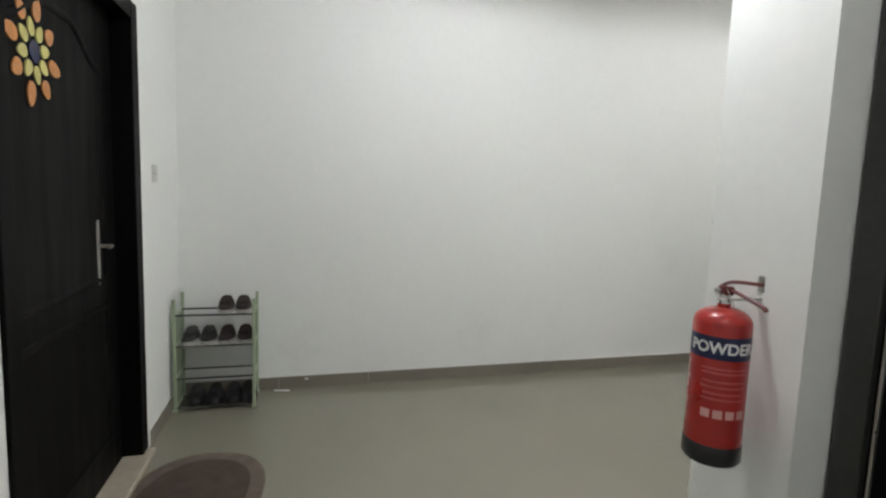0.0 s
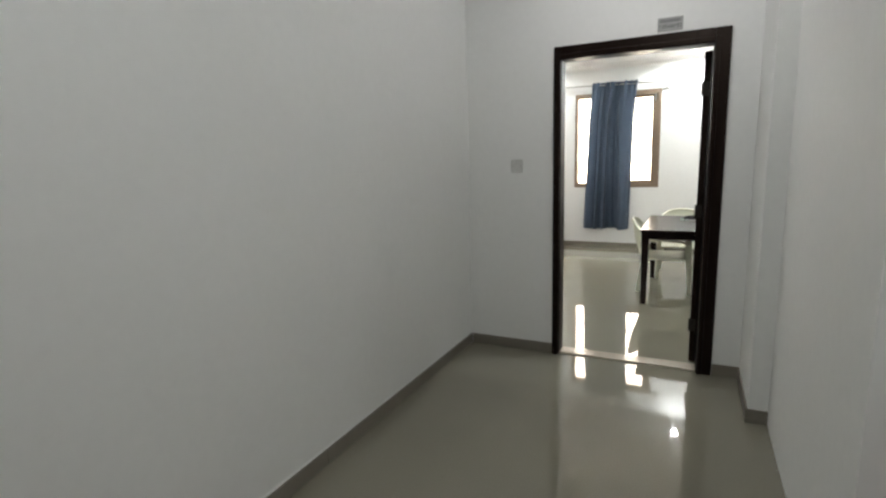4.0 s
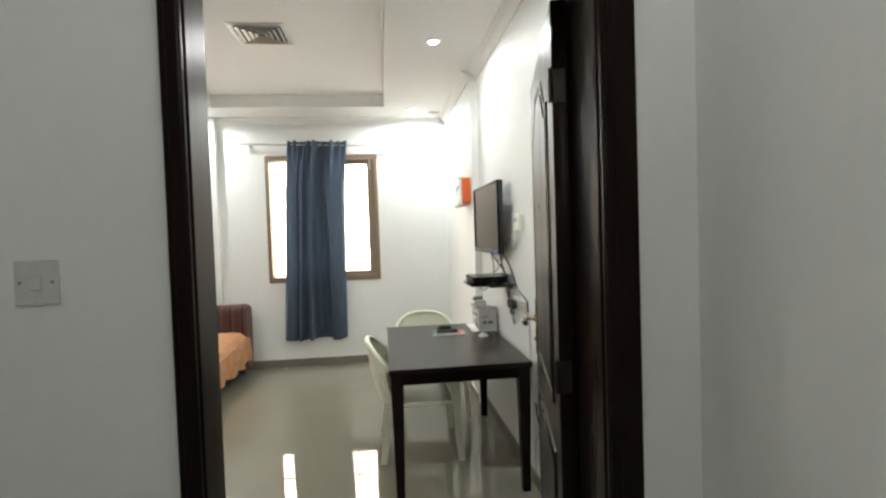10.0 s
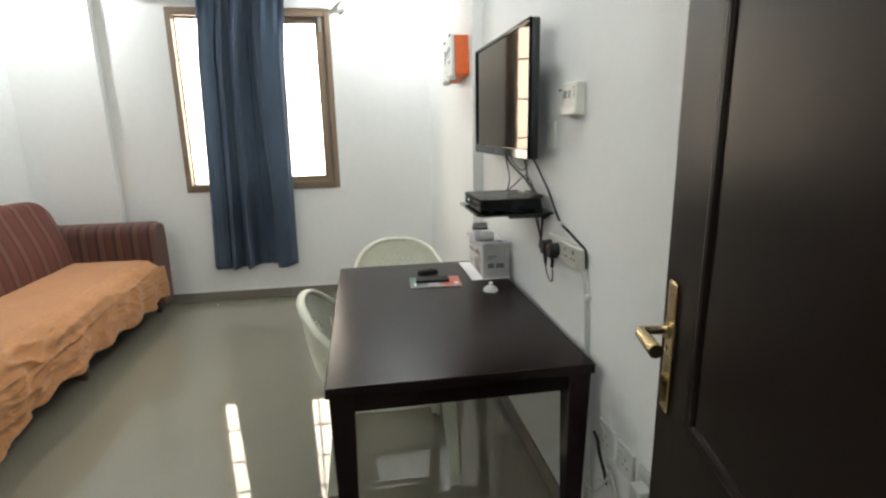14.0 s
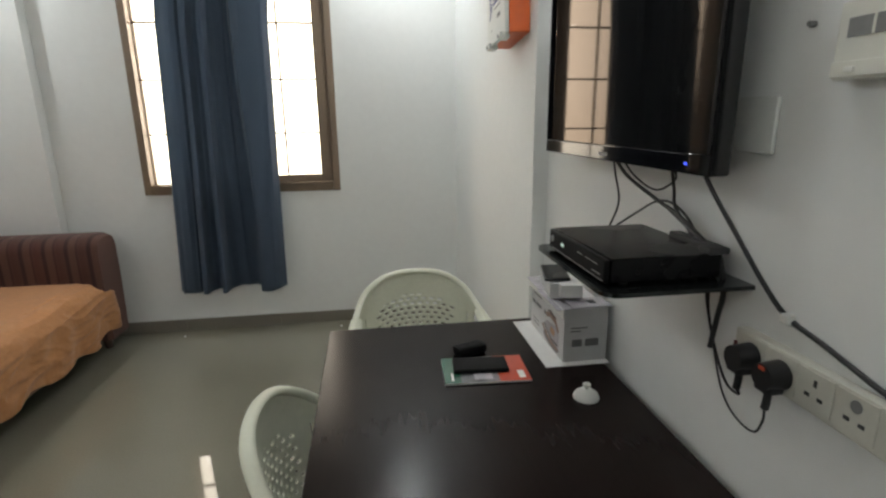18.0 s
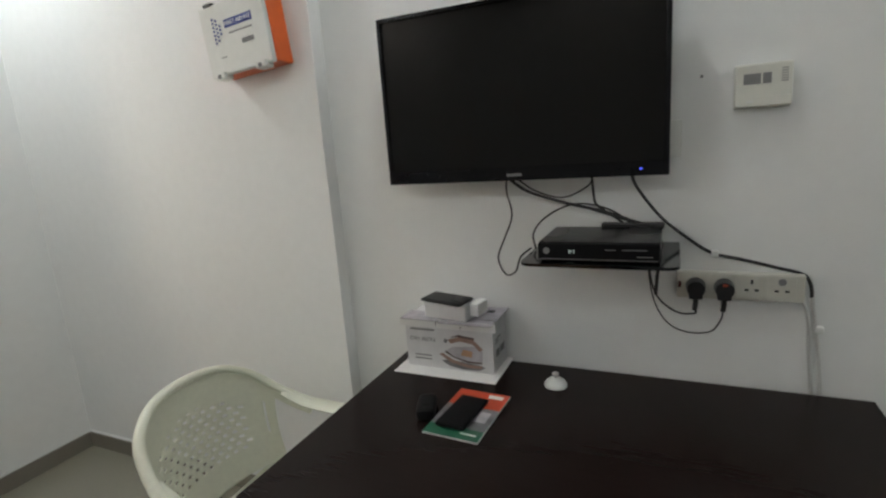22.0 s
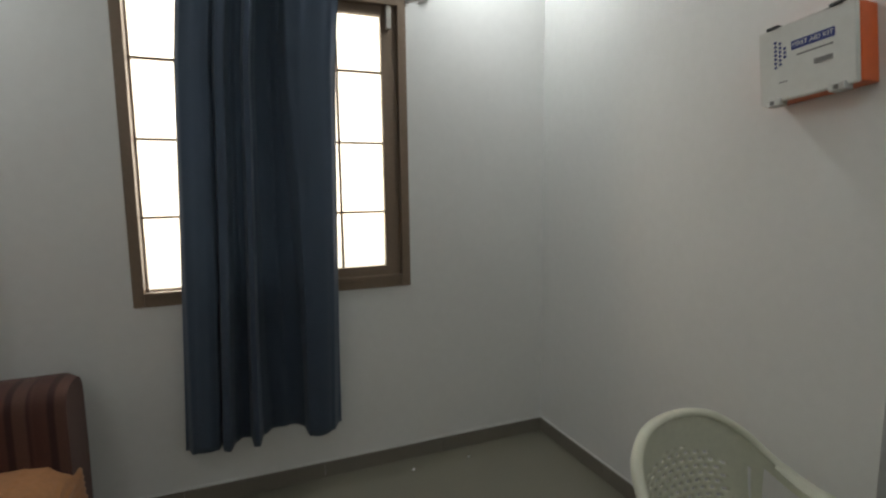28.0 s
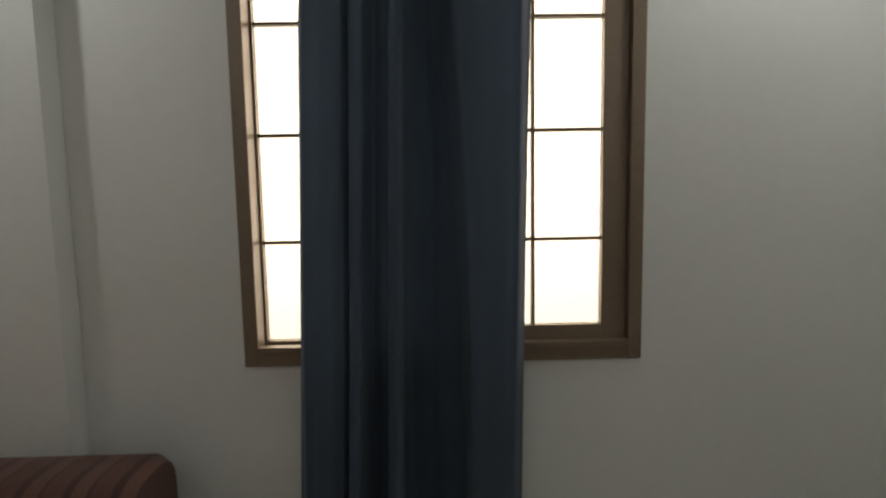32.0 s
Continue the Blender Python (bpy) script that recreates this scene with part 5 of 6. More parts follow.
part("knob", lathe(bmesh.new(), [(0.002, 0.026), (0.006, 0.026), (0.006, 0.032), (0.011, 0.035), (0.011, 0.040), (0.006, 0.043), (0.002, 0.0435)], 20), WHITEPLASTIC, ld)
for cx, cy, r in ((-0.568, 1.945, 0.003), (-0.556, 1.95, 0.002), (-0.573, 1.935, 0.002), (-0.57, 1.80, 0.0018), (-0.56, 1.765, 0.0015)):
    cr = thing("crumb", (cx, cy, TT), "dark crumb lying on the table top", "crumb", "crumbs on the table")
    bm = bmesh.new()
    bmesh.ops.create_icosphere(bm, subdivisions=1, radius=r, matrix=Matrix.Translation((0, 0, r * 0.5)))
    part("bit", wobble(bm, r * 0.5, 200), PRINTBLACK, cr)


# ---- curtain ----
def curtain():
    """One gathered panel pushed to the middle of the rod."""
    c = thing("curtain", (-1.55, 4.80, 2.56), "slate blue gathered curtain hanging in the middle of the window", "curtain")
    z0, z1 = 0.315, 2.585
    FOLDS = [(0.0, 0.02), (0.03, -0.035), (0.15, -0.045), (0.19, -0.03), (0.208, 0.012), (0.23, -0.045), (0.29, -0.05), (0.325, 0.03), (0.35, 0.055), (0.385, 0.045), (0.41, -0.055), (0.46, -0.06), (0.49, 0.035), (0.53, 0.078), (0.62, 0.072), (0.66, 0.084), (0.735, 0.060), (0.775, -0.04), (0.83, -0.06), (0.95, -0.045), (1.0, 0.02)]
    PLEATS = (0.01, 0.12, 0.28, 0.36, 0.44, 0.49, 0.60, 0.74, 0.88, 0.99)

    def at(u, v):
        z = z1 + (z0 - z1) * v
        left = -1.868 - 0.19 * min(v, 0.25) - 0.083 * max(0.0, v - 0.25)
        right = -1.203 - 0.17 * min(v, 0.24) - 0.033 * max(0.0, v - 0.24)
        wob = 0.008 * math.sin(9 * u + 3 * v) * v
        x = left + (right - left) * (u + 0.010 * math.sin(12 * u * math.pi) * (0.4 + v)) + wob
        drape = min(1.0, v / 0.20)
        drape = drape * drape * (3 - 2 * drape)
        pinch = sum(math.exp(-(((u - p) / 0.030) ** 2)) * (0.6 + 0.4 * math.sin(19 * p)) for p in PLEATS)
        gather = -0.040 * pinch + 0.020 + 0.008 * math.sin(47 * u + 2)
        uu = u + 0.14 * math.exp(-(((u - 0.63) / 0.15) ** 2)) * (1 - v) + 0.012 * math.sin(4 * v + 9 * u) * v
        uu = max(0.0, min(0.999, uu))
        i = max(k for k in range(len(FOLDS) - 1) if FOLDS[k][0] <= uu)
        q = (uu - FOLDS[i][0]) / (FOLDS[i + 1][0] - FOLDS[i][0])
        q = q * q * (3 - 2 * q)
        deep = FOLDS[i][1] * (1 - q) + FOLDS[i + 1][1] * q
        y = 4.785 + gather * (1 - 0.92 * drape) + deep * drape * (0.78 + 0.3 * v) + 0.004 * math.sin(23 * u + 5 * v) * drape
        hem = (0.002 * deep / 0.06 + 0.006 * math.sin(14 * u)) * max(0, (v - 0.9) / 0.1)
        lift = (0.013 * pinch - 0.003 + 0.004 * math.sin(61 * u)) * max(0.0, 1 - v / 0.03)
        return Vector((x + 1.55, y - 4.80, z - 2.56 + max(-0.025, hem) + lift))

    cloth = part("cloth", sheet(bmesh.new(), 260, 72, at), CURTAIN, c)
    thicken(cloth, 0.0012)
    tape = lambda u, v: at(u, 0.0 + 0.03 * v) + Vector((0, 0.008, 0))  # noqa: E731
    thicken(part("heading_tape", sheet(bmesh.new(), 120, 3, tape), CURTAIN, c), 0.003)
    return c


curtain()


def curtain_rod():
    r = thing("curtain_rod", (-1.57, 4.80, 2.545), "thin pale metal curtain rod on two wall brackets", "curtain rod")
    part("pole", rod(bmesh.new(), (-0.86, 0, 0.02), (0.87, 0, -0.022), 0.009, seg=12), ALUMINIUM, r)
    for x, z in ((-0.86, 0.02), (0.87, -0.022)):
        part("finial", lathe(bmesh.new(), [(0.003, -0.02), (0.014, -0.012), (0.018, 0.004), (0.012, 0.018), (0.003, 0.024)], 14, Matrix.Translation((x, 0, z)) @ pose(0, 0, 0, 0, 90 if x > 0 else -90)), WHITEPLASTIC, r)
    for x, z in ((-0.72, 0.017), (0.80, -0.02)):
        bm = boxes(((x - 0.008, -0.006, z - 0.03), (x + 0.008, 0.09, z - 0.012)), bev=0.002)
        box(bm, (x - 0.014, 0.082, z - 0.05), (x + 0.014, 0.09, z + 0.03), 0.002)
        box(bm, (x - 0.008, -0.010, z - 0.03), (x + 0.008, 0.0, z - 0.006))
        part("bracket", bm, WHITEPLASTIC, r)
    return r


curtain_rod()


# ---- sofa ----
def sofa():
    y0, y1 = 2.08, 4.79
    s = thing("sofa", (-2.8, (y0 + y1) / 2, 0), "long sofa in red-brown striped fabric with a curved back", "sofa")
    o = Vector((-2.8, (y0 + y1) / 2, 0))
    half = (y1 - y0) / 2
    base = boxes(((-3.22, y0 + 0.30, 0.11), (-2.40, y1 - 0.24, 0.34)), bev=0.02)
    bmesh.ops.translate(base, vec=-o, verts=base.verts[:])
    part("base", base, SOFA_CLOTH, s)
    seat = boxes(((-3.02, y0 + 0.33, 0.33), (-2.385, y1 - 0.25, 0.474)), bev=0.06)
    bmesh.ops.translate(seat, vec=-o, verts=seat.verts[:])
    part("seat_cushion", seat, SOFA_CLOTH, s)

    def back(u, v):
        yy = -1 + 2 * u
        edge = max(0.0, (abs(yy) - 0.80) / 0.20)
        top = 0.985 + 0.035 * (1 - yy * yy) - 0.26 * edge**2.6
        # section from the seat in front, over the rolled top, down behind
        if v < 0.55:
            k = v / 0.55
            x, z = -2.93 - 0.13 * k + 0.035 * math.sin(k * math.pi), 0.36 + (top - 0.07 - 0.36) * k
        elif v < 0.8:
            k = (v - 0.55) / 0.25
            x, z = -3.06 - 0.075 + 0.085 * math.cos(k * math.pi) - 0.01, top - 0.07 + 0.07 * math.sin(k * math.pi)
        else:
            k = (v - 0.8) / 0.2
            x, z = -3.23 - 0.03 * k, (top - 0.07) * (1 - k) + 0.12 * k
        return Vector((x, o.y + yy * (half - 0.10), z)) - o

    bm = sheet(bmesh.new(), 60, 36, back)
    edges = [e for e in bm.edges if e.is_boundary]
    bmesh.ops.holes_fill(bm, edges=edges)
    part("backrest", bm, SOFA_CLOTH, s)

    for near in (True, False):
        ya, yb = (y0, y0 + 0.35) if near else (y1 - 0.27, y1)
        mid, wide = (ya + yb) / 2, (yb - ya) / 2
        bm = bmesh.new()
        n, rows = 22, []
        top = 0.735 if near else 0.775
        prof = [(-1, 0.10), (-1, 0.30), (-1, 0.45), (-1.0, 0.55)] + [(-math.copysign(abs(math.cos(radians(a))) ** 0.62, math.cos(radians(a))), top - 0.12 + 0.12 * math.sin(radians(a)) ** 0.7) for a in range(10, 171, 16)] + [(1.0, 0.55), (1, 0.45), (1, 0.30), (1, 0.10)]
        for i in range(n + 1):
            k = i / n
            x = -3.20 + (0.885 if near else 0.870) * k
            round_front = math.sqrt(max(0.0, 1 - max(0, (k - 0.94) / 0.06) ** 2)) * 0.14 + 0.86
            rows.append([bm.verts.new(Vector((x, mid + wide * p * (0.86 + 0.14 * min(1, z / 0.45)) * round_front, 0.10 + (z - 0.10) * (1 - 0.05 * (1 - round_front) * 4))) - o) for p, z in prof])
        for u, w in zip(rows, rows[1:]):
            for k in range(len(prof) - 1):
                bm.faces.new((u[k], u[k + 1], w[k + 1], w[k]))
            bm.faces.new((u[-1], u[0], w[0], w[-1]))
        bm.faces.new(rows[0])
        bm.faces.new(rows[-1][::-1])
        part("arm", bm, ARM_CLOTH, s)
    for fy in (y0 + 0.22, 3.45, y1 - 0.12):
        for fx in (-2.43, -3.14):
            part("foot", rod(bmesh.new(), Vector((fx, fy, 0)) - o, Vector((fx, fy, 0.115)) - o, 0.022, 0.034, 12), FOOTWOOD, s, "short turned wooden foot")
    return s


sofa()


def throw():
    """A velour cover over the seat, falling in folds in front."""
    c = thing("sofa_throw", (-2.6, 3.4, 0.465), "rumpled tan-orange velour cover spread over the sofa seat", "sofa cover")
    o = Vector((-2.6, 3.4, 0.465))
    ya, yb = 2.40, 4.70

    def at(u, v):
        y = ya + (yb - ya) * u
        wave = 50 * u + 3 * math.sin(5 * u)
        flat, r = 0.63, 0.125
        drop = 0.27 + 0.02 * math.sin(9 * u + 0.6) + 0.014 * math.sin(wave) - 0.03 * max(0, u - 0.5) + 0.9 * max(0, 0.12 - u)
        d = v * (flat + drop)
        bend = max(0.0, min(1.0, (d - flat + r) / (r * 1.57)))
        a = bend * math.pi / 2
        if d < flat - r:
            x, z = -2.97 + d, 0.486
        elif bend < 1:
            x, z = -2.97 + flat - r + r * math.sin(a), 0.486 - r + r * math.cos(a)
        else:
            x, z = -2.97 + flat, 0.486 - r - (d - flat - r * 0.57)
        hang = max(0.0, (d - flat + 0.12) / (drop + 0.12))
        swell = noise.noise(Vector((y * 3.2, d * 4.5, 1.0)))
        drift = noise.noise(Vector((y * 2.4, d * 3.0, 7.0)))
        pleat = 1.6 * (1 - abs(noise.noise(Vector((y * 1.6 + 0.8 * drift, d * 15 + 1.2 * y, 11.0)))) * 1.8) ** 3 - 0.6
        fine = 1.4 * (1 - abs(noise.noise(Vector((y * 4.5 + d * 5, d * 24 + 3 * drift, 21.0)))) * 1.8) ** 3 - 0.5
        pleated = min(1.0, hang * 3) * (1 - 0.4 * hang) * (0.25 + 0.75 * math.exp(-(((u - 0.24) / 0.20) ** 2)))
        gather = math.sin(wave + 2.5 * drift) * min(1.0, hang) ** 1.5
        bunch = noise.noise(Vector((y * 11, d * 12, 3.0))) * max(0.0, 1 - u / 0.16) * min(1.0, hang * 2)
        rumple = noise.noise(Vector((y * 8, d * 9, 5.0))) * min(1.0, hang * 2)
        out = 0.026 * pleat * pleated + 0.0055 * fine * min(1.0, hang * 2.5) + 0.018 * gather * (0.35 + 0.65 * u) + 0.034 * swell * hang + 0.045 * bunch + 0.013 * rumple
        out = max(-0.012, out) + 0.012 * min(1.0, hang * 4)
        if hang <= 0:
            out = 0.005 + 0.004 * swell
        p = Vector((x + out * math.sin(a), y, z + out * math.cos(a)))
        end = max(0.0, (u - 0.94) / 0.06)
        p.z -= 0.06 * end**2.5 * (1 - 0.6 * hang)
        p.x -= 0.03 * end**2.5 * min(1.0, hang * 2)
        if u < 0.06 and hang > 0:
            p.y -= 0.05 * hang * (1 - u / 0.06)
        return p - o

    cl = part("cloth", sheet(bmesh.new(), 280, 120, at), THROW, c)
    thicken(cl, 0.004, 1.0)
    part("hem", tube(bmesh.new(), [at(i / 280, 1.0) for i in range(281)], 0.005, 6, 1), THROW, c, "stitched rolled hem")
    return c


throw()


# ---- ceiling fittings ----
def downlight(x, y):
    d = thing("downlight", (x, y, CEIL), "round recessed ceiling downlight, lit", "ceiling light", "ceiling downlights")
    part("trim_ring", lathe(bmesh.new(), [(0.040, 0.0), (0.058, 0.0), (0.058, -0.004), (0.052, -0.010), (0.040, -0.008)], 28), WHITEPLASTIC, d)
    part("bulb_face", lathe(bmesh.new(), [(0.001, -0.017), (0.018, -0.016), (0.032, -0.012), (0.0395, -0.005), (0.039, -0.002), (0.001, -0.002)], 24), BULB, d, "glowing lamp face")


for sx, sy, _ in SPOTS:
    downlight(sx, sy)
# fittings made up to go with the added corridor lamps
for sx, sy, _, _ in ADDED_HALL_LAMPS:
    d = thing("added_ceiling_light", (sx, sy, HALL), "round white corridor lamp, unseen, added to light the corridor", "ceiling light", "corridor lamps")
    part("lamp_base", lathe(bmesh.new(), [(0.001, 0.0), (0.13, 0.0), (0.13, -0.02), (0.12, -0.025), (0.001, -0.025)], 28), WHITEPLASTIC, d)
    part("diffuser", lathe(bmesh.new(), [(0.001, -0.025), (0.115, -0.025), (0.11, -0.04), (0.08, -0.05), (0.001, -0.052)], 28), BULB, d, "glowing face of the added lamp")


def air_diffuser():
    v = thing("air_diffuser", (-1.66, 2.74, TRAY), "square metal ceiling air diffuser with stepped vanes", "air vent")
    for k, h in enumerate((0.20, 0.155, 0.115, 0.078, 0.042)):
        w = 0.03 if k == 0 else 0.016
        bm = bmesh.new()
        a = [bm.verts.new((sx * h, sy * h, -0.004 - (0.0 if k == 0 else 0.012))) for sx, sy in ((-1, -1), (1, -1), (1, 1), (-1, 1))]
        b = [bm.verts.new((sx * (h - w), sy * (h - w), -0.006 + 0.0 - (0 if k else 0.004))) for sx, sy in ((-1, -1), (1, -1), (1, 1), (-1, 1))]
        for i in range(4):
            bm.faces.new((a[i], a[(i + 1) % 4], b[(i + 1) % 4], b[i]))
        thicken(part("outer_frame" if k == 0 else "vane", bm, ALUMINIUM, v), 0.003)
    # no real duct: its shade is a black sheet behind the vanes
    part("duct_shadow", boxes(((-0.17, -0.17, -0.0035), (0.17, 0.17, -0.001))), PRINTBLACK, v, "black sheet painted as the shade inside the duct", False)
    return v


air_diffuser()
gv = thing("ceiling_grille", (-0.2, 4.62, CEIL), "small white slatted grille in the ceiling corner", "air vent")
part("grille_frame", boxes(((-0.07, -0.05, -0.006), (-0.06, 0.05, 0)), ((0.06, -0.05, -0.006), (0.07, 0.05, 0)), ((-0.06, -0.05, -0.006), (0.06, -0.042, 0)), ((-0.06, 0.042, -0.006), (0.06, 0.05, 0))), WHITEPLASTIC, gv)
for k in range(5):
    part("slat", boxes(((-0.052 + 0.024 * k, -0.042, -0.007), (-0.042 + 0.024 * k, 0.042, -0.001))), PRINTGREY, gv)


# ---- corridor things ----
sg = thing("number_sign", (-0.557, -0.0, 2.268), "small pale number plate above the entrance door", "sign")
part("sign_plate", boxes(((-0.073, -0.004, -0.041), (0.073, 0, 0.041)), bev=0.001), SIGNMETAL, sg)
tx = lettering("13544193", 0.034)
bmesh.ops.transform(tx, matrix=Matrix.Translation((0, -0.0045, -0.013)), verts=tx.verts[:])
part("sign_number", tx, PRINTBLACK, sg, "black stamped number", False)
part("sign_header", boxes(((-0.06, -0.0046, 0.012), (0.06, -0.0038, 0.030))), PRINTGREY, sg, "unreadable header lettering")


def wall_switch(at, rz, label):
    s = thing("wall_switch", at, label, "light switch", "corridor switches", "", rz)
    part("plate", boxes(((-0.044, -0.007, -0.047), (0.044, 0, 0.047)), bev=0.003), SWITCHPLASTIC, s)
    part("rocker", boxes(((-0.011, -0.012, -0.016), (0.011, -0.0065, 0.016)), bev=0.002), SWITCHPLASTIC, s)
    for x in (-0.032, 0.032):
        part("plate_screw", rod(bmesh.new(), (x, -0.0085, 0), (x, -0.006, 0), 0.0035, seg=8), PRINTGREY, s)
    return s


wall_switch((-1.557, 0, 1.413), 0, "white single light switch on the wall beside the entrance")
wall_switch((-1.43, END, 1.43), 180, "white single light switch beside the black door")


def extinguisher():
    e = thing("fire_extinguisher", (0.170, PIER - 0.152, 0.442), "red powder fire extinguisher hung on the wall bracket", "fire extinguisher")
    e.scale = (1.0, 1.0, 1.01)
    r = 0.096
    body = bmesh.new()
    lathe(body, [(0.01, 0.06), (r, 0.06), (r, 0.50)] + [(0.022 + (r - 0.022) * math.cos(radians(a)), 0.50 + 0.055 * math.sin(radians(a))) for a in range(12, 91, 13)] + [(0.022, 0.575), (0.01, 0.575)], 36)
    cyl = part("cylinder", body, RED, e)
    part("base_cup", lathe(bmesh.new(), [(0.01, 0.0), (r - 0.006, 0.0), (r + 0.003, 0.012), (r + 0.003, 0.068), (r - 0.001, 0.074), (0.01, 0.074)], 36), BLACKPLASTIC, e, "black moulded base cup")

    def wrap(z0, z1, a0, a1, mat, name, lab="", lift=0.0008):
        bm = sheet(bmesh.new(), 22, 2, lambda u, v: Vector(((r + lift) * math.cos(radians(a0 + (a1 - a0) * u)), (r + lift) * math.sin(radians(a0 + (a1 - a0) * u)), z0 + (z1 - z0) * v)))
        return part(name, bm, mat, cyl, lab)

    face = 320
    wrap(0.385, 0.465, face - 85, face + 85, NAVY, "title_band", "navy label band with white capitals")
    tx = lettering("POWDER", 0.053, bold=0.0016)
    for v in tx.verts:
        a = radians(face) + v.co.x / r
        rr = r + 0.0018 - v.co.y * 0.3
        v.co = Vector((rr * math.cos(a), rr * math.sin(a), 0.424 + v.co.z))
    part("title", tx, PRINTWHITE, cyl, "", False)
    for z, w in ((0.35, 55), (0.335, 52), (0.305, 50), (0.285, 54), (0.262, 46), (0.242, 50)):
        wrap(z, z + 0.006, face - w * 0.7, face + w, PRINTFADED, "print_bar", "unreadable instructions")
    for a in (-32, -8, 16, 40):
        wrap(0.178, 0.208, face + a, face + a + 18, PRINTPINK, "pictogram", "small pale pictogram")
    for z, h, a, w in ((0.135, 0.032, -84, 12), (0.172, 0.018, -82, 7), (0.195, 0.030, -83, 11), (0.232, 0.014, -80, 6), (0.252, 0.034, -83, 10), (0.293, 0.016, -81, 12), (0.315, 0.028, -84, 9), (0.350, 0.014, -82, 12)):
        wrap(z, z + h, face + a, face + a + w, PRINTPINK, "side_lettering", "vertical pale lettering shown as bars")
    part("neck", lathe(bmesh.new(), [(0.005, 0.57), (0.024, 0.57), (0.024, 0.585), (0.018, 0.59), (0.018, 0.615), (0.005, 0.615)], 18), CHROME, e)
    valve = boxes(((-0.02, -0.016, 0.60), (0.026, 0.016, 0.632)), bev=0.005)
    part("valve", valve, DARKRED, e)
    part("top_lever", tube(bmesh.new(), [(-0.02, 0, 0.63), (0.02, 0, 0.648), (0.08, 0, 0.656), (0.15, 0, 0.660)], lambda q: 0.0075, 8, 5, flat=0.6), DARKRED, e)
    part("grip_lever", tube(bmesh.new(), [(-0.01, 0, 0.615), (0.04, 0, 0.618), (0.10, 0, 0.604), (0.16, 0, 0.588), (0.172, 0, 0.576)], lambda q: 0.0075, 8, 5, flat=0.6), DARKRED, e)
    part("gauge", rod(bmesh.new(), (-0.005, -0.016, 0.612), (-0.005, -0.032, 0.612), 0.013), CHROME, e, "small round pressure gauge")
    part("safety_loop", tube(bmesh.new(), [(0.02, -0.015, 0.625), (0.045, -0.02, 0.60), (0.06, -0.018, 0.575), (0.05, -0.012, 0.56)], 0.0016, 6, 5), ALUMINIUM, e)
    part("hose_clip", boxes(((-r - 0.012, -0.012, 0.075), (-r + 0.002, 0.012, 0.10)), bev=0.003), BLACKPLASTIC, e)
    return e


extinguisher()
bk = thing("wall_bracket", (0.178, PIER, 1.085), "small steel bracket holding the extinguisher on the pier", "bracket")
part("bracket_plate", boxes(((-0.012, -0.004, -0.03), (0.012, 0, 0.03)), bev=0.001), ALUMINIUM, bk)
part("bracket_hook", boxes(((-0.012, -0.155, -0.058), (0.012, -0.004, -0.050)), ((-0.012, -0.162, -0.058), (0.012, -0.155, -0.03))), ALUMINIUM, bk)


def shoe(at, rz, mat, label, sole=SOLE):
    s = thing("shoe", at, label, "shoe", "shoes on the rack", "", rz)
    s.scale = (0.72, 1.22, 0.86)

    def up(u, v):
        a = u * math.tau
        x = 0.135 * math.cos(a)
        w = 0.045 + 0.006 * math.cos(2 * a) - 0.006 * math.cos(a)
        y = w * math.sin(a)
        top = 0.045 + 0.048 * max(0.0, -math.cos(a)) ** 0.7 + 0.012 * (1 - abs(math.cos(a)))
        k = v
        sh = 1 - 0.30 * k**2 - (0.35 * k**3 if math.cos(a) > 0.0 else 0)
        return Vector((x * (1 - 0.16 * k * k), y * sh, 0.02 + (top - 0.02) * k))

    bm = sheet(bmesh.new(), 28, 8, up)
    bmesh.ops.remove_doubles(bm, verts=bm.verts[:], dist=0.0005)
    bmesh.ops.holes_fill(bm, edges=[e for e in bm.edges if e.is_boundary])
    part("upper", bm, mat, s)
    bm = bmesh.new()
    pts = [(0.140 * math.cos(q), (0.048 + 0.006 * math.cos(2 * q) - 0.006 * math.cos(q)) * math.sin(q)) for q in [i * math.tau / 28 for i in range(28)]]
    a, b = [bm.verts.new((x, y, 0)) for x, y in pts], [bm.verts.new((x * 0.985, y * 0.985, 0.022)) for x, y in pts]
    bm.faces.new(a[::-1])
    bm.faces.new(b)
    for i in range(28):
        j = (i + 1) % 28
        bm.faces.new((a[i], a[j], b[j], b[i]))
    part("sole", bm, sole, s)
    lace = bmesh.new()
    for i in range(4):
        x = 0.02 + 0.018 * i
        z = 0.066 - 0.005 * i
        tube(lace, [(x, -0.022, z - 0.006), (x, 0, z), (x, 0.022, z - 0.006)], 0.0022, 6, 3)
    part("laces", lace, mat, s)
    return s


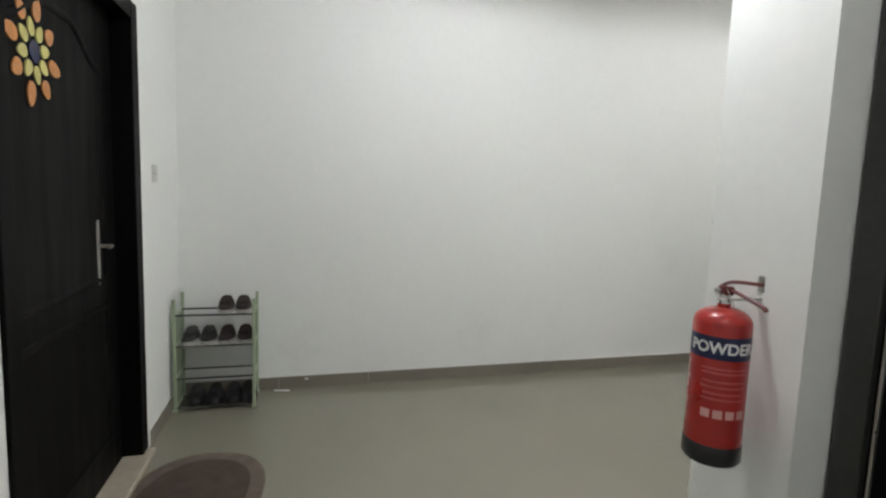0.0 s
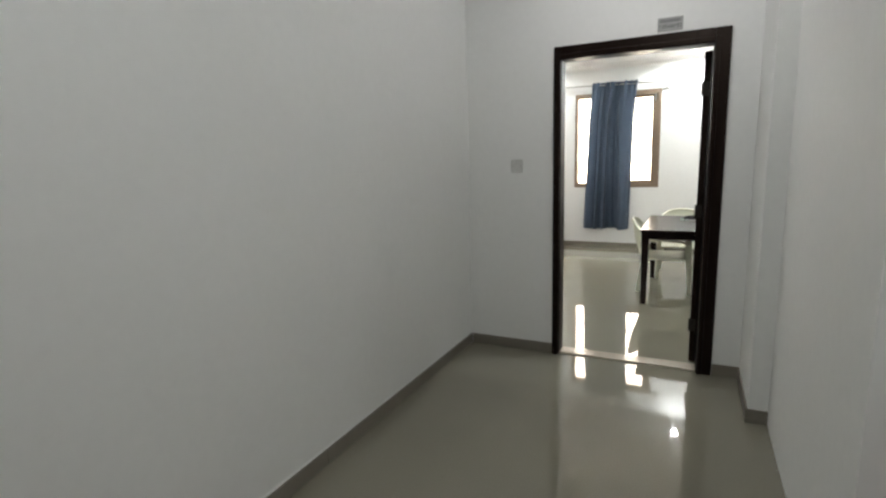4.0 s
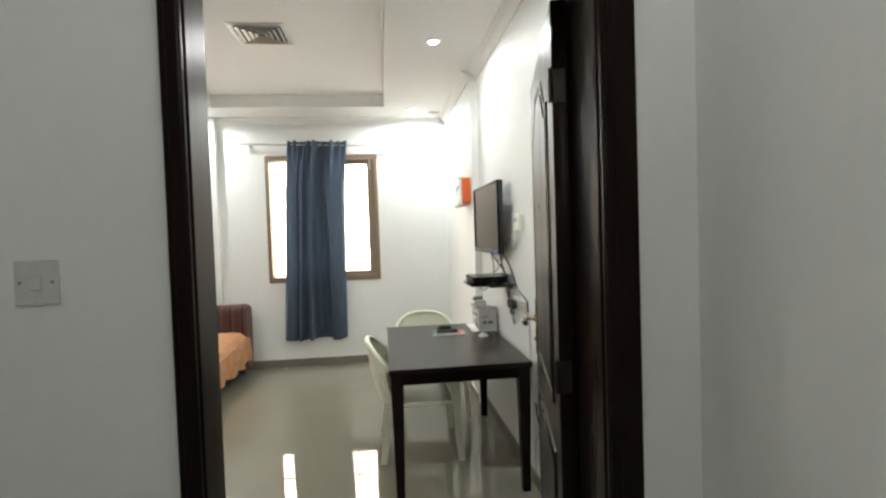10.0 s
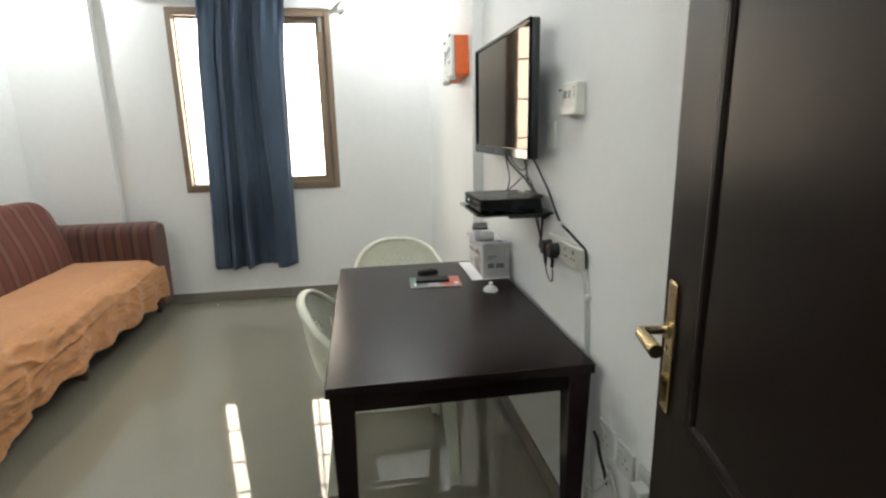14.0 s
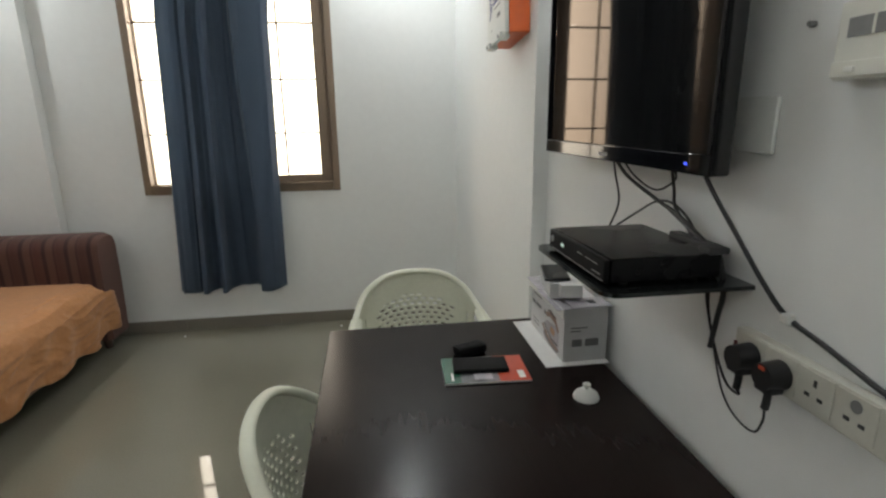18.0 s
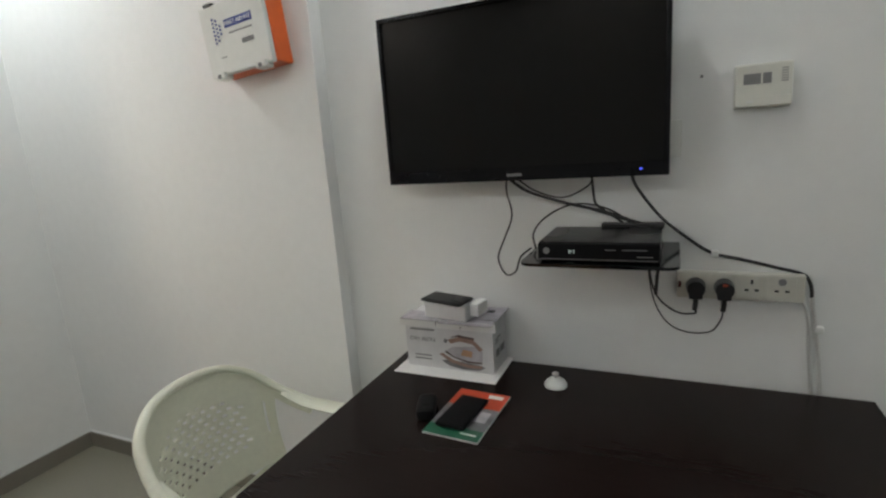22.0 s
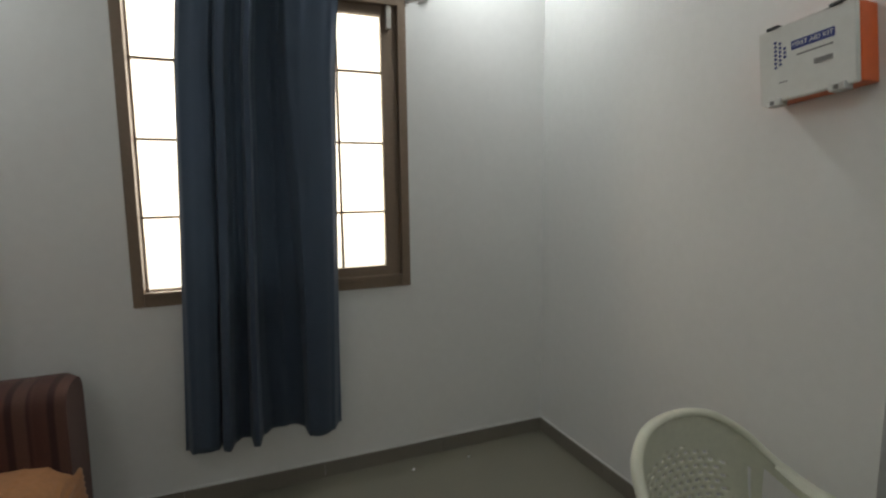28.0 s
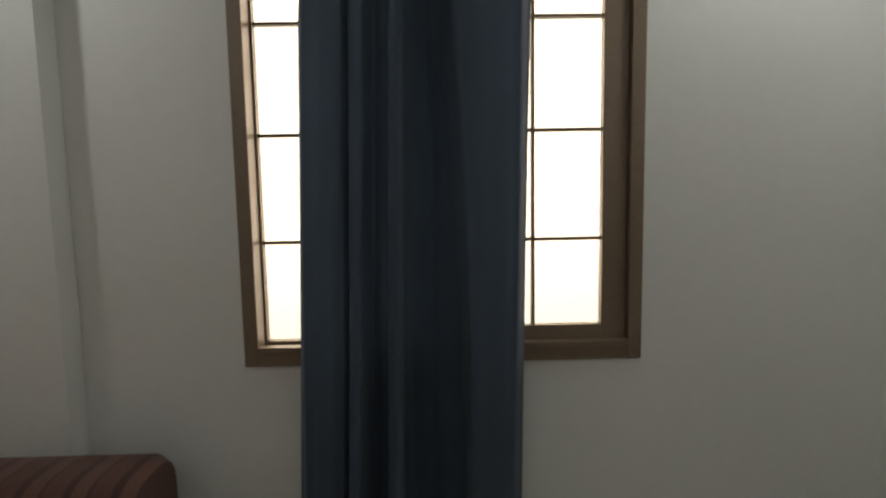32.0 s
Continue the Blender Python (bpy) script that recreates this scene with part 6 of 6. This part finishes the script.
def shoe_rack():
    x0, x1, ya, yb = -1.905, -1.645, -4.92, -4.47
    r = thing("shoe_rack", ((x0 + x1) / 2, (ya + yb) / 2, 0), "pale green plastic shoe rack with dark metal rails", "shoe rack")
    o = Vector(((x0 + x1) / 2, (ya + yb) / 2, 0))
    for y in (ya, yb):
        for x in (x0 + 0.012, x1 - 0.012):
            bm = boxes((tuple(Vector((x - 0.011, y - 0.009, 0)) - o), tuple(Vector((x + 0.011, y + 0.009, 0.695)) - o)), bev=0.004)
            box(bm, tuple(Vector((x - 0.016, y - 0.014, 0)) - o), tuple(Vector((x + 0.016, y + 0.014, 0.02)) - o), 0.003)
            part("upright", bm, RACKGREEN, r)
        for z in (0.012, 0.195, 0.395, 0.587):
            part("side_rail", boxes((tuple(Vector((x0 + 0.02, y - 0.006, z)) - o), tuple(Vector((x1 - 0.02, y + 0.006, z + 0.022)) - o)), bev=0.003), RACKGREEN, r)
    for z in (0.022, 0.205, 0.405, 0.597):
        for x in (x0 + 0.06, x1 - 0.012):
            part("rail", rod(bmesh.new(), Vector((x, ya, z)) - o, Vector((x, yb, z)) - o, 0.006, seg=10), GREYSTEEL, r, "thin dark metal rail")
    for y in (ya, yb):
        panel = boxes((tuple(Vector((x0 + 0.02, y - 0.0015, 0.03)) - o), tuple(Vector((x1 - 0.02, y + 0.0015, 0.60)) - o)))
        part("end_panel", panel, RACKPANEL, r, "cloudy pale green end panel", False)
    return r


shoe_rack()
for yy, mat, lab in ((-4.64, SHOEBROWN, "dark brown suede shoe with a pale sole on the rack"), (-4.54, SHOEBROWN, "dark brown suede shoe with a pale sole on the rack")):
    shoe((-1.755, yy, 0.604), 4, mat, lab)
for i, yy in enumerate((-4.85, -4.745, -4.64, -4.53)):
    shoe((-1.755, yy, 0.412), 3 if i % 2 else -3, SHOEBLACK if i < 2 else SHOEBROWN, "black trainer with a pale sole on the rack" if i < 2 else "dark brown shoe with a pale sole on the rack")
for i, yy in enumerate((-4.82, -4.71, -4.60, -4.51)):
    shoe((-1.755, yy, 0.029), 2, SHOEBLACK, "worn black shoe on the lowest rack rail", SHOEBLACK)


def door_mat():
    m = thing("door_mat", (-0.55, -4.56, 0), "dark brown oval pile door mat with a paler border", "door mat", rz=0)

    def oval(sx, sy, h0, h1, mat, name, lab=""):
        bm = bmesh.new()
        n = 48
        pts = [(sx * math.copysign(abs(math.cos(q)) ** 0.75, math.cos(q)), sy * math.copysign(abs(math.sin(q)) ** 0.85, math.sin(q))) for q in [i * math.tau / n for i in range(n)]]
        a, b = [bm.verts.new((x, y, h0)) for x, y in pts], [bm.verts.new((x * 0.985, y * 0.985, h1)) for x, y in pts]
        bm.faces.new(a[::-1])
        bm.faces.new(b)
        for i in range(n):
            bm.faces.new((a[i], a[(i + 1) % n], b[(i + 1) % n], b[i]))
        part(name, bm, mat, m, lab)

    oval(0.46, 0.30, 0.0, 0.012, MATMID, "outer_band")
    oval(0.385, 0.235, 0.012, 0.0145, MATBROWN, "inner_band", "darker inner band")
    oval(0.30, 0.165, 0.0145, 0.017, MATBROWN, "centre_field")
    return m


door_mat().matrix_world = pose(-0.62, -4.66, 0, 0, 0, -10)
chip = thing("paint_chip", (-1.935, -4.149, 0.06), "bright white chip of paint stuck on the skirting", "debris")
part("chip", wobble(boxes(((0, -0.012, -0.007), (0.003, 0.012, 0.007)), bev=0.001), 0.001, 90), PRINTWHITE, chip)
sc = thing("paper_scrap", (-1.895, -4.31, 0), "white scrap of paper on the floor by the skirting", "paper", rz=80)
part("scrap", wobble(boxes(((-0.05, -0.012, 0.0005), (0.05, 0.012, 0.002))), 0.001, 20), PAPER, sc)
for fx, fy, fr in ((-0.913, 4.761, 0.0085), (-0.588, 4.768, 0.006), (-1.981, 4.755, 0.006)):
    ck = thing("paint_fleck", (fx, fy, 0), "tiny white plaster fleck on the floor", "debris", "flecks on the floor")
    bm = bmesh.new()
    bmesh.ops.create_icosphere(bm, subdivisions=1, radius=fr, matrix=Matrix.Translation((0, 0, fr * 0.5)))
    part("fleck", wobble(bm, fr * 0.5, 120), PAPER, ck)
